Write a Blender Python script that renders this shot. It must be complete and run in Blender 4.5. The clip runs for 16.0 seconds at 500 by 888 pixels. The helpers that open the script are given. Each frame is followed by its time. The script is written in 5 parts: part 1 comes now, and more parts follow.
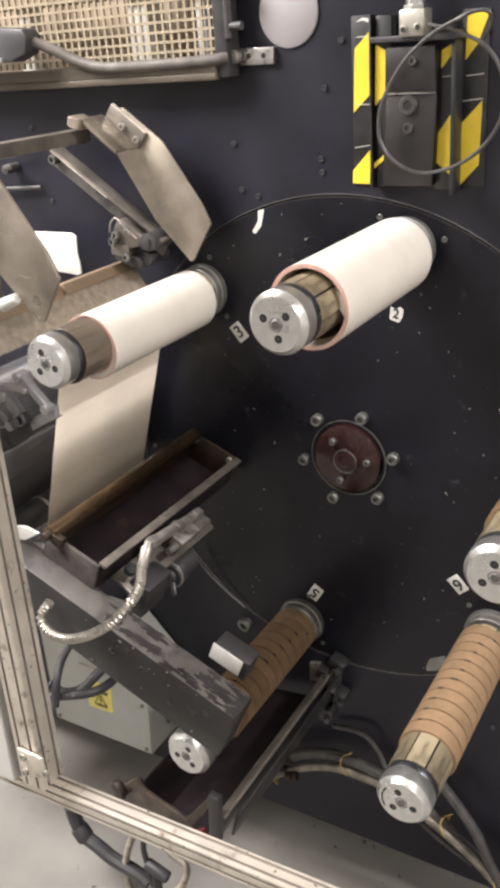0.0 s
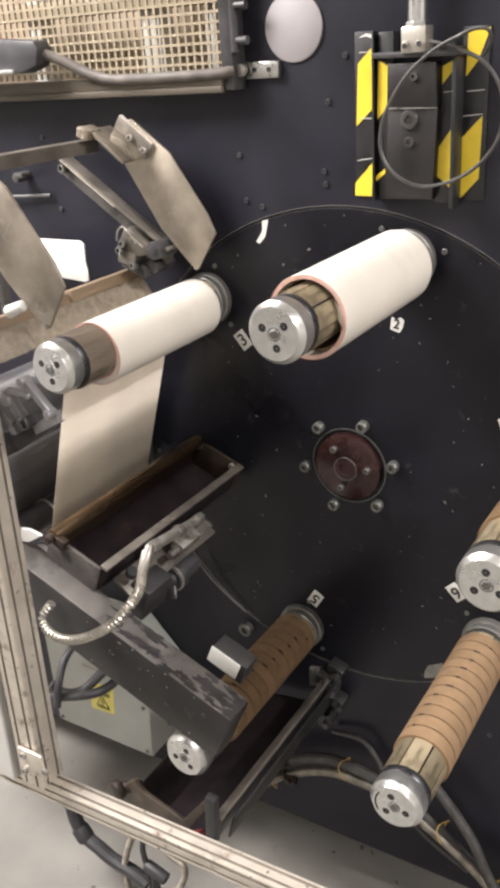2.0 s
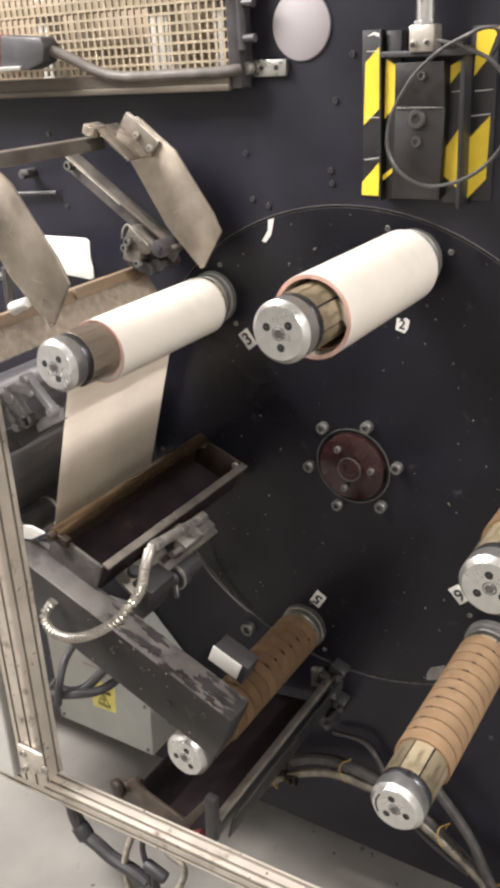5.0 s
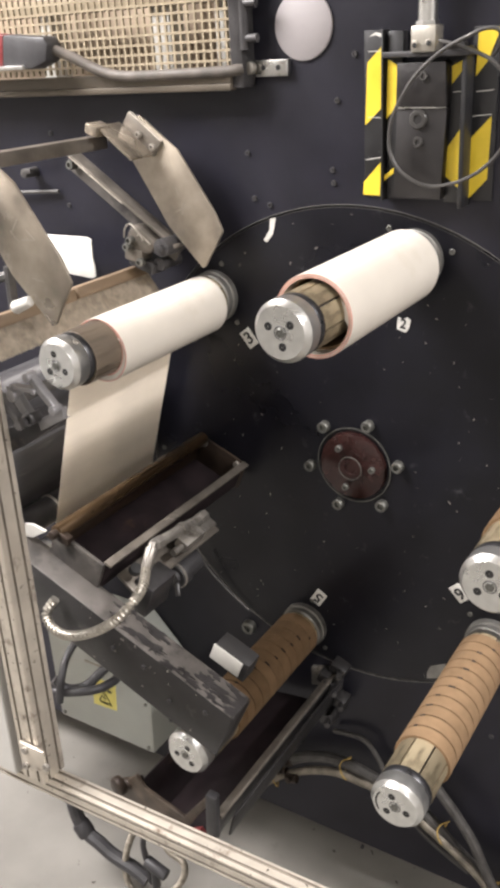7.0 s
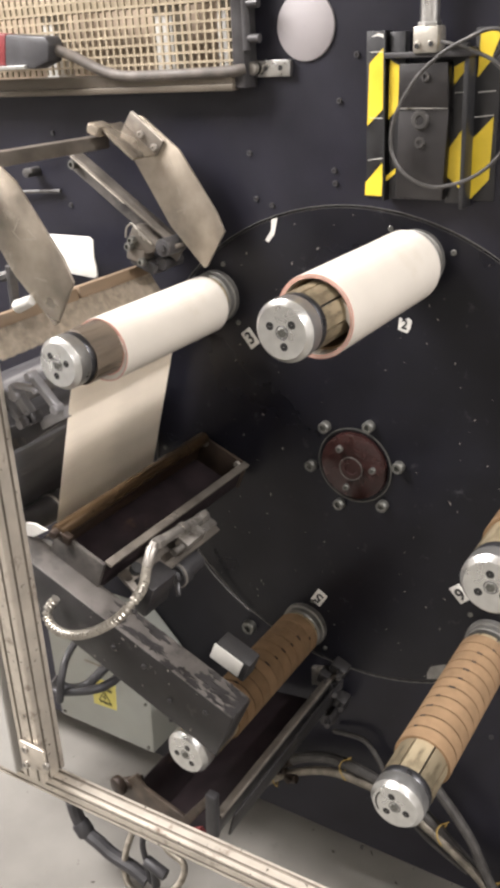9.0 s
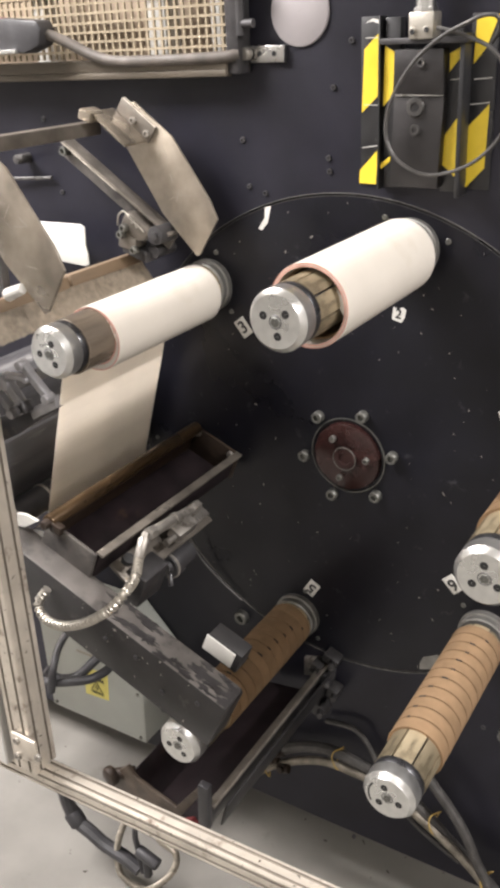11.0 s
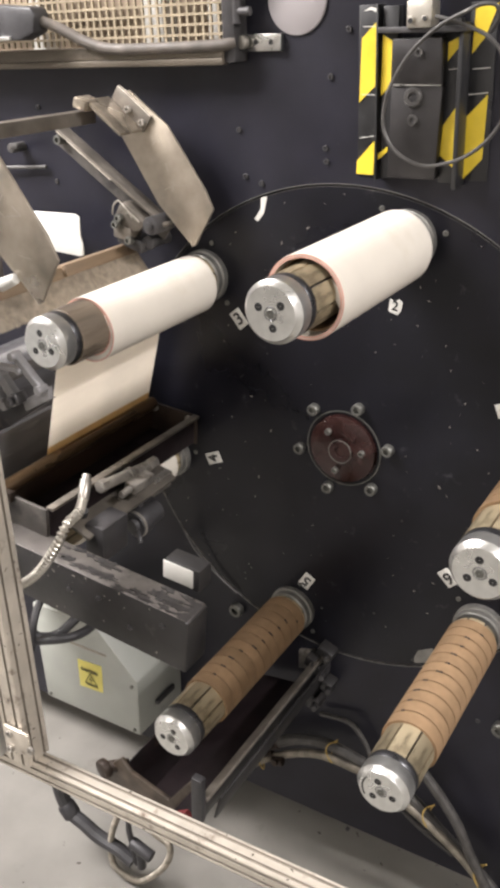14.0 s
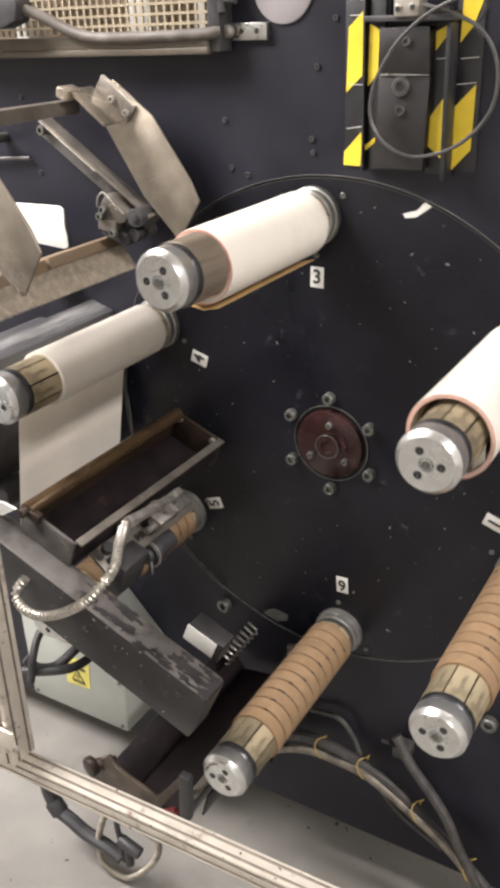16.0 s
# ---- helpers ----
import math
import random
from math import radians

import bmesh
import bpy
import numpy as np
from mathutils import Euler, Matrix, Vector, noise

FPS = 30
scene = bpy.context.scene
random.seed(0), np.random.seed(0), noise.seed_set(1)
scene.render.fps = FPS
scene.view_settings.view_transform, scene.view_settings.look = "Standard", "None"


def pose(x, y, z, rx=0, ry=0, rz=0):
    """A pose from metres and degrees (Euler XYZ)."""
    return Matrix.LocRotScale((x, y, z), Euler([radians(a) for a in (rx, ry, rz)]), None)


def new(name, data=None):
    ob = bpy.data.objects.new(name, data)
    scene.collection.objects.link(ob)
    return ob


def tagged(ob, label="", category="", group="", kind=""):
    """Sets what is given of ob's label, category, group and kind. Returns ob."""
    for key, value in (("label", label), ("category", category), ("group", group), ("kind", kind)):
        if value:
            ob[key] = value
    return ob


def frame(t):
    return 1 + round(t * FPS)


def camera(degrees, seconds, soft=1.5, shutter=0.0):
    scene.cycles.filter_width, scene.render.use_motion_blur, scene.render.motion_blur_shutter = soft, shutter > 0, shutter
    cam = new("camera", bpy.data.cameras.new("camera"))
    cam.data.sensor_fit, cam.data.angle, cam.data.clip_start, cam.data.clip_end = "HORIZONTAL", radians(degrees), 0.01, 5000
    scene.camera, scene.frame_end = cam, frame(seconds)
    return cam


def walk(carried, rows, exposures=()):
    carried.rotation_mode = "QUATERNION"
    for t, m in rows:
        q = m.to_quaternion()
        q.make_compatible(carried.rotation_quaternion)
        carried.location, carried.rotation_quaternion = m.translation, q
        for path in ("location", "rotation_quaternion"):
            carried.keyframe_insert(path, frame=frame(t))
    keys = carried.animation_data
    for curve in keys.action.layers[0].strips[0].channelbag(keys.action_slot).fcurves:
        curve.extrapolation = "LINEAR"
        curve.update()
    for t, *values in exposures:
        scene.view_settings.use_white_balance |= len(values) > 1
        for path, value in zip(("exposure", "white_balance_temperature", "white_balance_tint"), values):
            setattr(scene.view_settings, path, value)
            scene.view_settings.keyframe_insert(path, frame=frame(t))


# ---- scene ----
H = 0.96                      # height of the turret's hub above the floor
cam = camera(31.33, 16.0, soft=4.1, shutter=0.4)
walk(cam, [
    (0, pose(0.5708, -1.2079, 1.5946, 65.670, 3.990, 30.266)),
    (0.5, pose(0.5897, -1.2099, 1.6005, 65.876, 3.420, 30.693)),
    (1, pose(0.5957, -1.2077, 1.5989, 65.775, 3.766, 31.086)),
    (1.5, pose(0.5945, -1.2123, 1.6007, 66.034, 3.765, 31.333)),
    (2, pose(0.5938, -1.2150, 1.6024, 66.129, 3.596, 31.251)),
    (2.5, pose(0.5936, -1.2144, 1.6025, 66.107, 3.390, 31.447)),
    (3, pose(0.5915, -1.2156, 1.6015, 66.102, 3.334, 31.580)),
    (3.5, pose(0.5932, -1.2130, 1.6010, 66.142, 3.244, 31.624)),
    (4, pose(0.5928, -1.2099, 1.6009, 66.112, 3.277, 31.715)),
    (6.5, pose(0.5941, -1.2128, 1.6017, 66.097, 3.114, 31.813)),
    (7, pose(0.5942, -1.2145, 1.6028, 66.029, 3.117, 31.836)),
    (7.5, pose(0.5964, -1.2166, 1.6020, 66.102, 3.128, 31.898)),
    (8, pose(0.5964, -1.2162, 1.6025, 66.121, 3.076, 31.931)),
    (8.5, pose(0.5948, -1.2167, 1.6028, 66.108, 2.982, 31.948)),
    (9, pose(0.5937, -1.2162, 1.6021, 66.081, 2.952, 31.917)),
    (11.5, pose(0.5864, -1.2053, 1.5993, 65.095, 2.643, 31.445)),
    (12, pose(0.5845, -1.2012, 1.5979, 64.899, 2.578, 31.448)),
    (12.5, pose(0.5853, -1.2002, 1.5970, 64.861, 2.518, 31.366)),
    (13, pose(0.5860, -1.2010, 1.5974, 64.837, 2.521, 31.373)),
    (13.5, pose(0.5861, -1.2015, 1.5986, 64.788, 2.466, 31.368)),
    (14, pose(0.5864, -1.2018, 1.5979, 64.807, 2.370, 31.404)),
    (14.5, pose(0.5844, -1.2006, 1.5988, 64.705, 2.289, 31.449)),
    (15, pose(0.5843, -1.1977, 1.5969, 64.746, 2.274, 31.394)),
    (15.5, pose(0.5845, -1.1934, 1.5966, 64.585, 2.229, 31.186)),
    (16, pose(0.5828, -1.1885, 1.5941, 64.329, 2.242, 30.725)),
], exposures=[(0, 0.08), (16, 0.08)])

# ---- world and light ----
world = bpy.data.worlds.new("hall_light")
scene.world = world
world.use_nodes = True
world.node_tree.nodes["Background"].inputs[0].default_value = (0.9, 0.95, 1.0, 1)
world.node_tree.nodes["Background"].inputs[1].default_value = 0.05


def ceiling_lamp(x, y, z, sx, sy, watts, col=(1.0, 0.95, 0.94)):
    d = bpy.data.lights.new("tube_light", "AREA")
    d.shape, d.size, d.size_y, d.energy, d.color = "RECTANGLE", sx, sy, watts, col
    ob = new("tube_light", d)
    ob.matrix_world = pose(x, y, z)
    return ob


ceiling_lamp(2.25, -0.36, 1.97 + H, 0.2, 0.5, 118)
ceiling_lamp(1.2, -3.2, 1.97 + H, 1.6, 0.8, 54)
ceiling_lamp(-1.5, -1.1, 1.97 + H, 1.4, 1.0, 240)
ceiling_lamp(-0.8, 1.5, 1.97 + H, 1.6, 0.4, 100)


# ---- materials ----
def mat(name, col, rough=0.5, metal=0.0, var=0.15, scale=40.0, bump=0.1, bscale=200.0, wear=None, wear_amt=0.0, wear_scale=12.0,
        spec=0.5, aniso=0.0, stretch=(1, 1, 1), rvar=0.15, island=0.0, specks=0.0, speck_scale=60.0):
    m = bpy.data.materials.new(name)
    m.use_nodes = True
    nt = m.node_tree
    nd, ln = nt.nodes, nt.links
    b = nd["Principled BSDF"]
    b.inputs["Metallic"].default_value = metal
    b.inputs["Specular IOR Level"].default_value = spec
    tc = nd.new("ShaderNodeTexCoord")
    mp = nd.new("ShaderNodeMapping")
    mp.inputs["Scale"].default_value = stretch
    ln.new(tc.outputs["Object"], mp.inputs["Vector"])
    n1 = nd.new("ShaderNodeTexNoise")
    n1.inputs["Scale"].default_value, n1.inputs["Detail"].default_value = scale, 6
    ln.new(mp.outputs[0], n1.inputs["Vector"])
    r1 = nd.new("ShaderNodeMapRange")
    r1.inputs[1].default_value, r1.inputs[2].default_value = 0.3, 0.7
    r1.inputs[3].default_value, r1.inputs[4].default_value = 1 - var, 1 + var
    ln.new(n1.outputs["Fac"], r1.inputs[0])
    mul = nd.new("ShaderNodeMix")
    mul.data_type, mul.blend_type = "RGBA", "MULTIPLY"
    mul.inputs[0].default_value = 1.0
    mul.inputs[6].default_value = (*col, 1)
    ln.new(r1.outputs[0], mul.inputs[7])
    out = mul.outputs[2]
    if wear is not None:
        n2 = nd.new("ShaderNodeTexNoise")
        n2.inputs["Scale"].default_value, n2.inputs["Detail"].default_value = wear_scale, 10
        n2.inputs["Roughness"].default_value = 0.65
        ln.new(mp.outputs[0], n2.inputs["Vector"])
        r2 = nd.new("ShaderNodeMapRange")
        r2.inputs[1].default_value, r2.inputs[2].default_value = 0.68 - 0.3 * wear_amt, 0.78 - 0.2 * wear_amt
        ln.new(n2.outputs["Fac"], r2.inputs[0])
        mw = nd.new("ShaderNodeMix")
        mw.data_type = "RGBA"
        ln.new(r2.outputs[0], mw.inputs[0])
        ln.new(out, mw.inputs[6])
        mw.inputs[7].default_value = (*wear, 1)
        out = mw.outputs[2]
    if specks:
        n4 = nd.new("ShaderNodeTexNoise")
        n4.inputs["Scale"].default_value, n4.inputs["Detail"].default_value = speck_scale, 2
        ln.new(tc.outputs["Object"], n4.inputs["Vector"])
        r4 = nd.new("ShaderNodeMapRange")
        r4.inputs[1].default_value, r4.inputs[2].default_value = 0.78 - 0.1 * specks, 0.80 - 0.1 * specks
        ln.new(n4.outputs["Fac"], r4.inputs[0])
        ms = nd.new("ShaderNodeMix")
        ms.data_type = "RGBA"
        ln.new(r4.outputs[0], ms.inputs[0])
        ln.new(out, ms.inputs[6])
        ms.inputs[7].default_value = (0.045, 0.036, 0.028, 1)
        out = ms.outputs[2]
    if island:
        oi = nd.new("ShaderNodeObjectInfo")
        r3 = nd.new("ShaderNodeMapRange")
        r3.inputs[3].default_value, r3.inputs[4].default_value = 1 - island, 1 + island
        ln.new(oi.outputs["Random"], r3.inputs[0])
        mi = nd.new("ShaderNodeMix")
        mi.data_type, mi.blend_type = "RGBA", "MULTIPLY"
        mi.inputs[0].default_value = 1.0
        ln.new(out, mi.inputs[6])
        ln.new(r3.outputs[0], mi.inputs[7])
        out = mi.outputs[2]
    ln.new(out, b.inputs["Base Color"])
    rr = nd.new("ShaderNodeMapRange")
    rr.inputs[1].default_value, rr.inputs[2].default_value = 0.3, 0.7
    rr.inputs[3].default_value, rr.inputs[4].default_value = max(0.02, rough - rvar), min(1, rough + rvar)
    n3 = nd.new("ShaderNodeTexNoise")
    n3.inputs["Scale"].default_value, n3.inputs["Detail"].default_value = scale * 0.4, 8
    ln.new(mp.outputs[0], n3.inputs["Vector"])
    ln.new(n3.outputs["Fac"], rr.inputs[0])
    ln.new(rr.outputs[0], b.inputs["Roughness"])
    if bump:
        nb = nd.new("ShaderNodeTexNoise")
        nb.inputs["Scale"].default_value, nb.inputs["Detail"].default_value = bscale, 4
        ln.new(mp.outputs[0], nb.inputs["Vector"])
        bp = nd.new("ShaderNodeBump")
        bp.inputs["Strength"].default_value, bp.inputs["Distance"].default_value = bump, 0.002
        ln.new(nb.outputs["Fac"], bp.inputs["Height"])
        ln.new(bp.outputs[0], b.inputs["Normal"])
    return m


M_PLATE = mat("black_painted_plate", (0.0125, 0.0122, 0.0180), 0.40, 0, 0.3, 9, 0.06, 120, wear=(0.12, 0.12, 0.13), wear_amt=0.0, wear_scale=55, rvar=0.12, spec=0.30)
M_DISC = mat("black_painted_disc", (0.0055, 0.0055, 0.0085), 0.36, 0, 0.3, 11, 0.06, 130, wear=(0.045, 0.045, 0.05), wear_amt=0.22, wear_scale=30, rvar=0.16, spec=0.32)
M_BLACKSTEEL = mat("blackened_steel", (0.045, 0.043, 0.044), 0.45, 0.3, 0.35, 25, 0.15, 90, wear=(0.16, 0.14, 0.12), wear_amt=0.15, wear_scale=22)
M_ARM = mat("worn_black_paint", (0.017, 0.016, 0.016), 0.44, 0.1, 0.3, 16, 0.18, 80, wear=(0.06, 0.054, 0.05), wear_amt=0.22, wear_scale=24)
M_STEEL = mat("machined_steel", (0.62, 0.62, 0.60), 0.28, 1.0, 0.12, 60, 0.05, 300, rvar=0.08)
M_DULLSTEEL = mat("dull_steel", (0.33, 0.31, 0.28), 0.42, 0.75, 0.35, 30, 0.15, 150, wear=(0.10, 0.082, 0.066), wear_amt=0.40, wear_scale=24, rvar=0.2)
M_CAP = mat("bright_turned_cap", (0.63, 0.63, 0.61), 0.34, 0.9, 0.08, 80, 0.03, 300, rvar=0.08)
M_HOLE = mat("dark_hole", (0.012, 0.012, 0.012), 0.6, 0, 0.2, 50, 0)
M_BRASS = mat("oiled_bronze_leaf", (0.33, 0.275, 0.182), 0.40, 0.5, 0.3, 30, 0.1, 150, wear=(0.10, 0.08, 0.05), wear_amt=0.26, wear_scale=26, island=0.3, stretch=(1, 0.3, 1))
M_BAND = mat("dark_band", (0.075, 0.075, 0.08), 0.35, 0.8, 0.3, 50, 0.1)
M_CARD = mat("cardboard_core", (0.25, 0.163, 0.093), 0.8, 0, 0.10, 60, 0.25, 400, wear=(0.30, 0.18, 0.10), wear_amt=0.12, wear_scale=26, island=0.09, spec=0.2)
M_PAPER = mat("white_label_paper", (0.62, 0.58, 0.515), 0.5, 0, 0.04, 12, 0.04, 60, wear=(0.57, 0.52, 0.44), wear_amt=0.25, wear_scale=5, spec=0.35)
M_WEB = mat("cream_web_paper", (0.86, 0.81, 0.73), 0.6, 0, 0.05, 14, 0.06, 30, wear=(0.60, 0.50, 0.38), wear_amt=0.1, wear_scale=7, spec=0.3)
M_TAIL = mat("amber_liner_tail", (0.64, 0.45, 0.21), 0.5, 0, 0.15, 25, 0.1, 60, wear=(0.42, 0.20, 0.05), wear_amt=0.1, wear_scale=30)


def let_light_through(m, share):
    """Thin paper: part of the light that falls on one side comes out of the other."""
    nt = m.node_tree
    b, out = nt.nodes["Principled BSDF"], nt.nodes["Material Output"]
    tr = nt.nodes.new("ShaderNodeBsdfTranslucent")
    nt.links.new(b.inputs["Base Color"].links[0].from_socket, tr.inputs["Color"])
    mx = nt.nodes.new("ShaderNodeMixShader")
    mx.inputs[0].default_value = share
    nt.links.new(b.outputs[0], mx.inputs[1])
    nt.links.new(tr.outputs[0], mx.inputs[2])
    nt.links.new(mx.outputs[0], out.inputs["Surface"])


let_light_through(M_WEB, 0.35)
let_light_through(M_TAIL, 0.3)
M_RED = mat("pink_edge", (0.60, 0.33, 0.265), 0.7, 0, 0.2, 80, 0.1)
M_FLANGE = mat("red_brown_flange", (0.026, 0.0105, 0.0095), 0.24, 0.2, 0.35, 40, 0.2, 120, wear=(0.05, 0.02, 0.018), wear_amt=0.25, wear_scale=30)
M_BOLT = mat("zinc_bolt", (0.17, 0.17, 0.155), 0.4, 0.8, 0.25, 60, 0.1, 200, wear=(0.1, 0.09, 0.07), wear_amt=0.15, wear_scale=60)
M_WHITE = mat("white_sticker", (0.58, 0.57, 0.53), 0.5, 0, 0.06, 40, 0.05, wear=(0.45, 0.42, 0.36), wear_amt=0.05, wear_scale=60)
M_INK = mat("black_ink", (0.02, 0.02, 0.02), 0.6, 0, 0.1, 40, 0)
M_YELLOW = mat("yellow_tape", (0.72, 0.53, 0.035), 0.45, 0, 0.10, 40, 0.08, wear=(0.25, 0.19, 0.05), wear_amt=0.03, wear_scale=40)
M_TAPEBLACK = mat("black_tape", (0.015, 0.015, 0.016), 0.4, 0, 0.2, 40, 0.08, wear=(0.3, 0.28, 0.25), wear_amt=0.02, wear_scale=50)
M_ALU = mat("anodised_aluminium", (0.50, 0.455, 0.39), 0.42, 0.5, 0.16, 24, 0.10, 200, wear=(0.15, 0.11, 0.08), wear_amt=0.36, wear_scale=22, rvar=0.14, specks=0.9, speck_scale=110)
M_DOOREDGE = mat("plain_grey_aluminium", (0.55, 0.54, 0.51), 0.5, 0.2, 0.08, 14, 0.05, 120, wear=(0.36, 0.34, 0.30), wear_amt=0.12, wear_scale=18)
M_GROOVE = mat("dark_groove", (0.27, 0.24, 0.20), 0.6, 0.3, 0.2, 40, 0)
M_FLOOR = mat("grey_concrete_floor", (0.19, 0.181, 0.163), 0.55, 0, 0.14, 7, 0.15, 60, wear=(0.135, 0.125, 0.108), wear_amt=0.22, wear_scale=9, specks=0.35, speck_scale=48)
M_HALL = mat("hall_wall_paint", (0.74, 0.72, 0.69), 0.7, 0, 0.05, 4, 0.05, 40)
M_CEIL = mat("ceiling_paint", (0.72, 0.71, 0.68), 0.8, 0, 0.05, 4, 0.05, 40)
M_BOX = mat("grey_box_paint", (0.30, 0.31, 0.28), 0.5, 0, 0.06, 12, 0.05, 150, wear=(0.2, 0.2, 0.18), wear_amt=0.05, wear_scale=14)
M_RUST = mat("rusty_steel", (0.028, 0.018, 0.012), 0.5, 0.3, 0.4, 30, 0.3, 120, wear=(0.20, 0.11, 0.045), wear_amt=0.12, wear_scale=25)
M_TROUGH = mat("trough_dark_red", (0.013, 0.0088, 0.0098), 0.55, 0, 0.4, 25, 0.1, 120, wear=(0.045, 0.028, 0.018), wear_amt=0.15, wear_scale=16, spec=0.22)
M_RUSTSIDE = mat("rust_brown_plate", (0.040, 0.024, 0.014), 0.42, 0.2, 0.4, 25, 0.15, 120, wear=(0.10, 0.055, 0.024), wear_amt=0.35, wear_scale=18, stretch=(1, 0.3, 1))
M_WOOD = mat("brush_wood", (0.155, 0.108, 0.066), 0.6, 0, 0.25, 30, 0.2, 90, wear=(0.44, 0.33, 0.21), wear_amt=0.32, wear_scale=20, stretch=(1, 0.15, 1))
M_BRISTLE = mat("tan_bristle", (0.27, 0.225, 0.17), 0.7, 0, 0.3, 90, 0)
M_RUBBER = mat("black_rubber", (0.030, 0.029, 0.031), 0.5, 0, 0.25, 40, 0.15, 150)
M_CONDUIT = mat("steel_conduit", (0.44, 0.415, 0.365), 0.38, 0.85, 0.2, 60, 0.1, 200, wear=(0.2, 0.17, 0.13), wear_amt=0.12, wear_scale=30)
M_GREYCONDUIT = mat("grey_conduit", (0.062, 0.059, 0.056), 0.5, 0.3, 0.3, 60, 0.1, 200, wear=(0.26, 0.24, 0.21), wear_amt=0.15, wear_scale=30)
M_MESH = mat("cream_mesh_paint", (0.28, 0.232, 0.16), 0.5, 0.2, 0.15, 30, 0.1, 100, wear=(0.25, 0.18, 0.1), wear_amt=0.1, wear_scale=30)
M_COLLAR = mat("grey_collar_steel", (0.22, 0.215, 0.20), 0.45, 0.7, 0.25, 40, 0.1, 150, wear=(0.08, 0.075, 0.07), wear_amt=0.12, wear_scale=30)
M_TUBE = mat("brown_grey_tube", (0.17, 0.138, 0.105), 0.40, 0.3, 0.35, 60, 0.1, 120, wear=(0.075, 0.058, 0.043), wear_amt=0.36, wear_scale=30, rvar=0.2, stretch=(1, 0.12, 1))
M_SLIT = mat("dark_slit", (0.012, 0.008, 0.006), 0.8, 0, 0.2, 60, 0)
M_CAUTION = mat("pale_yellow_sticker", (0.60, 0.53, 0.13), 0.5, 0, 0.08, 30, 0.05)
M_DUSTY = mat("dusty_grey_steel", (0.20, 0.196, 0.20), 0.40, 0.25, 0.5, 14, 0.2, 60, wear=(0.36, 0.35, 0.34), wear_amt=0.42, wear_scale=10, stretch=(1, 0.35, 1), rvar=0.2)
M_STREAK = mat("streaked_dusty_plate", (0.062, 0.060, 0.063), 0.46, 0.15, 0.4, 30, 0.2, 60, wear=(0.19, 0.185, 0.18), wear_amt=0.42, wear_scale=26, stretch=(1, 0.12, 1), rvar=0.2)
M_TRAYFRONT = mat("grimy_brown_steel", (0.062, 0.047, 0.035), 0.5, 0.2, 0.4, 40, 0.3, 120, wear=(0.03, 0.02, 0.014), wear_amt=0.35, wear_scale=30)
M_ROLLER = mat("oily_bronze_roller", (0.095, 0.060, 0.031), 0.36, 0.6, 0.35, 40, 0.1, 120, wear=(0.05, 0.032, 0.018), wear_amt=0.3, wear_scale=14, stretch=(1, 0.3, 1))
M_CABLE = mat("dusty_cable_sheath", (0.085, 0.073, 0.062), 0.65, 0, 0.35, 35, 0.2, 120, wear=(0.17, 0.14, 0.105), wear_amt=0.35, wear_scale=18)
M_CABINET = mat("brown_cabinet_inside", (0.25, 0.19, 0.135), 0.6, 0, 0.3, 6, 0.1, 40, wear=(0.42, 0.38, 0.32), wear_amt=0.15, wear_scale=7)
M_LEDGE = mat("brown_ledge_paint", (0.095, 0.079, 0.060), 0.5, 0.3, 0.25, 25, 0.1, 100, wear=(0.28, 0.23, 0.17), wear_amt=0.12, wear_scale=16, stretch=(0.3, 1, 1))
M_PANE = mat("hazy_polycarbonate", (0.80, 0.80, 0.78), 0.18, 0, 0.03, 10, 0.02, 40)
M_PANE.node_tree.nodes["Principled BSDF"].inputs["Transmission Weight"].default_value = 0.75
M_OLDCONDUIT = mat("greasy_steel_conduit", (0.25, 0.225, 0.185), 0.45, 0.6, 0.35, 50, 0.15, 160, wear=(0.09, 0.075, 0.055), wear_amt=0.35, wear_scale=24)
M_OLDSTEEL = mat("stained_old_steel", (0.17, 0.152, 0.13), 0.42, 0.6, 0.35, 22, 0.12, 130, wear=(0.30, 0.275, 0.24), wear_amt=0.25, wear_scale=15, rvar=0.2)
M_EDGELINE = mat("pale_edge_line", (0.46, 0.42, 0.36), 0.5, 0.3, 0.3, 60, 0)
M_OLDPAINT = mat("flaking_black_paint", (0.020, 0.018, 0.018), 0.40, 0, 0.3, 40, 0.3, 160, wear=(0.05, 0.045, 0.04), wear_amt=0.2, wear_scale=60)
M_SCUFF = mat("soft_scuff", (0.37, 0.33, 0.275), 0.45, 0.6, 0.3, 60, 0)
M_ARMTOP = mat("scuffed_lit_tone", (0.082, 0.074, 0.067), 0.5, 0.2, 0.2, 30, 0.15, 90, wear=(0.016, 0.014, 0.014), wear_amt=0.42, wear_scale=11)
M_TIE = mat("yellow_tie", (0.38, 0.26, 0.07), 0.5, 0, 0.1, 40, 0)
M_REDPART = mat("red_plastic", (0.15, 0.024, 0.026), 0.45, 0, 0.1, 40, 0)

M_BLADE = mat("scratched_blade_steel", (0.30, 0.262, 0.212), 0.36, 0.7, 0.35, 18, 0.1, 150, wear=(0.48, 0.43, 0.365), wear_amt=0.30, wear_scale=13, rvar=0.25)
M_SLIDE = mat("greasy_grey_steel", (0.024, 0.022, 0.022), 0.45, 0.3, 0.25, 25, 0.1, 120, wear=(0.10, 0.095, 0.09), wear_amt=0.12, wear_scale=14)
M_WHITEDISC = mat("matt_white_plastic", (0.28, 0.26, 0.262), 0.6, 0, 0.04, 12, 0.05, 80)


# ---- building blocks (coordinates are relative to the hub: x right, y into the wall, z up) ----
ORG = {}


def bm_new():
    return bmesh.new()


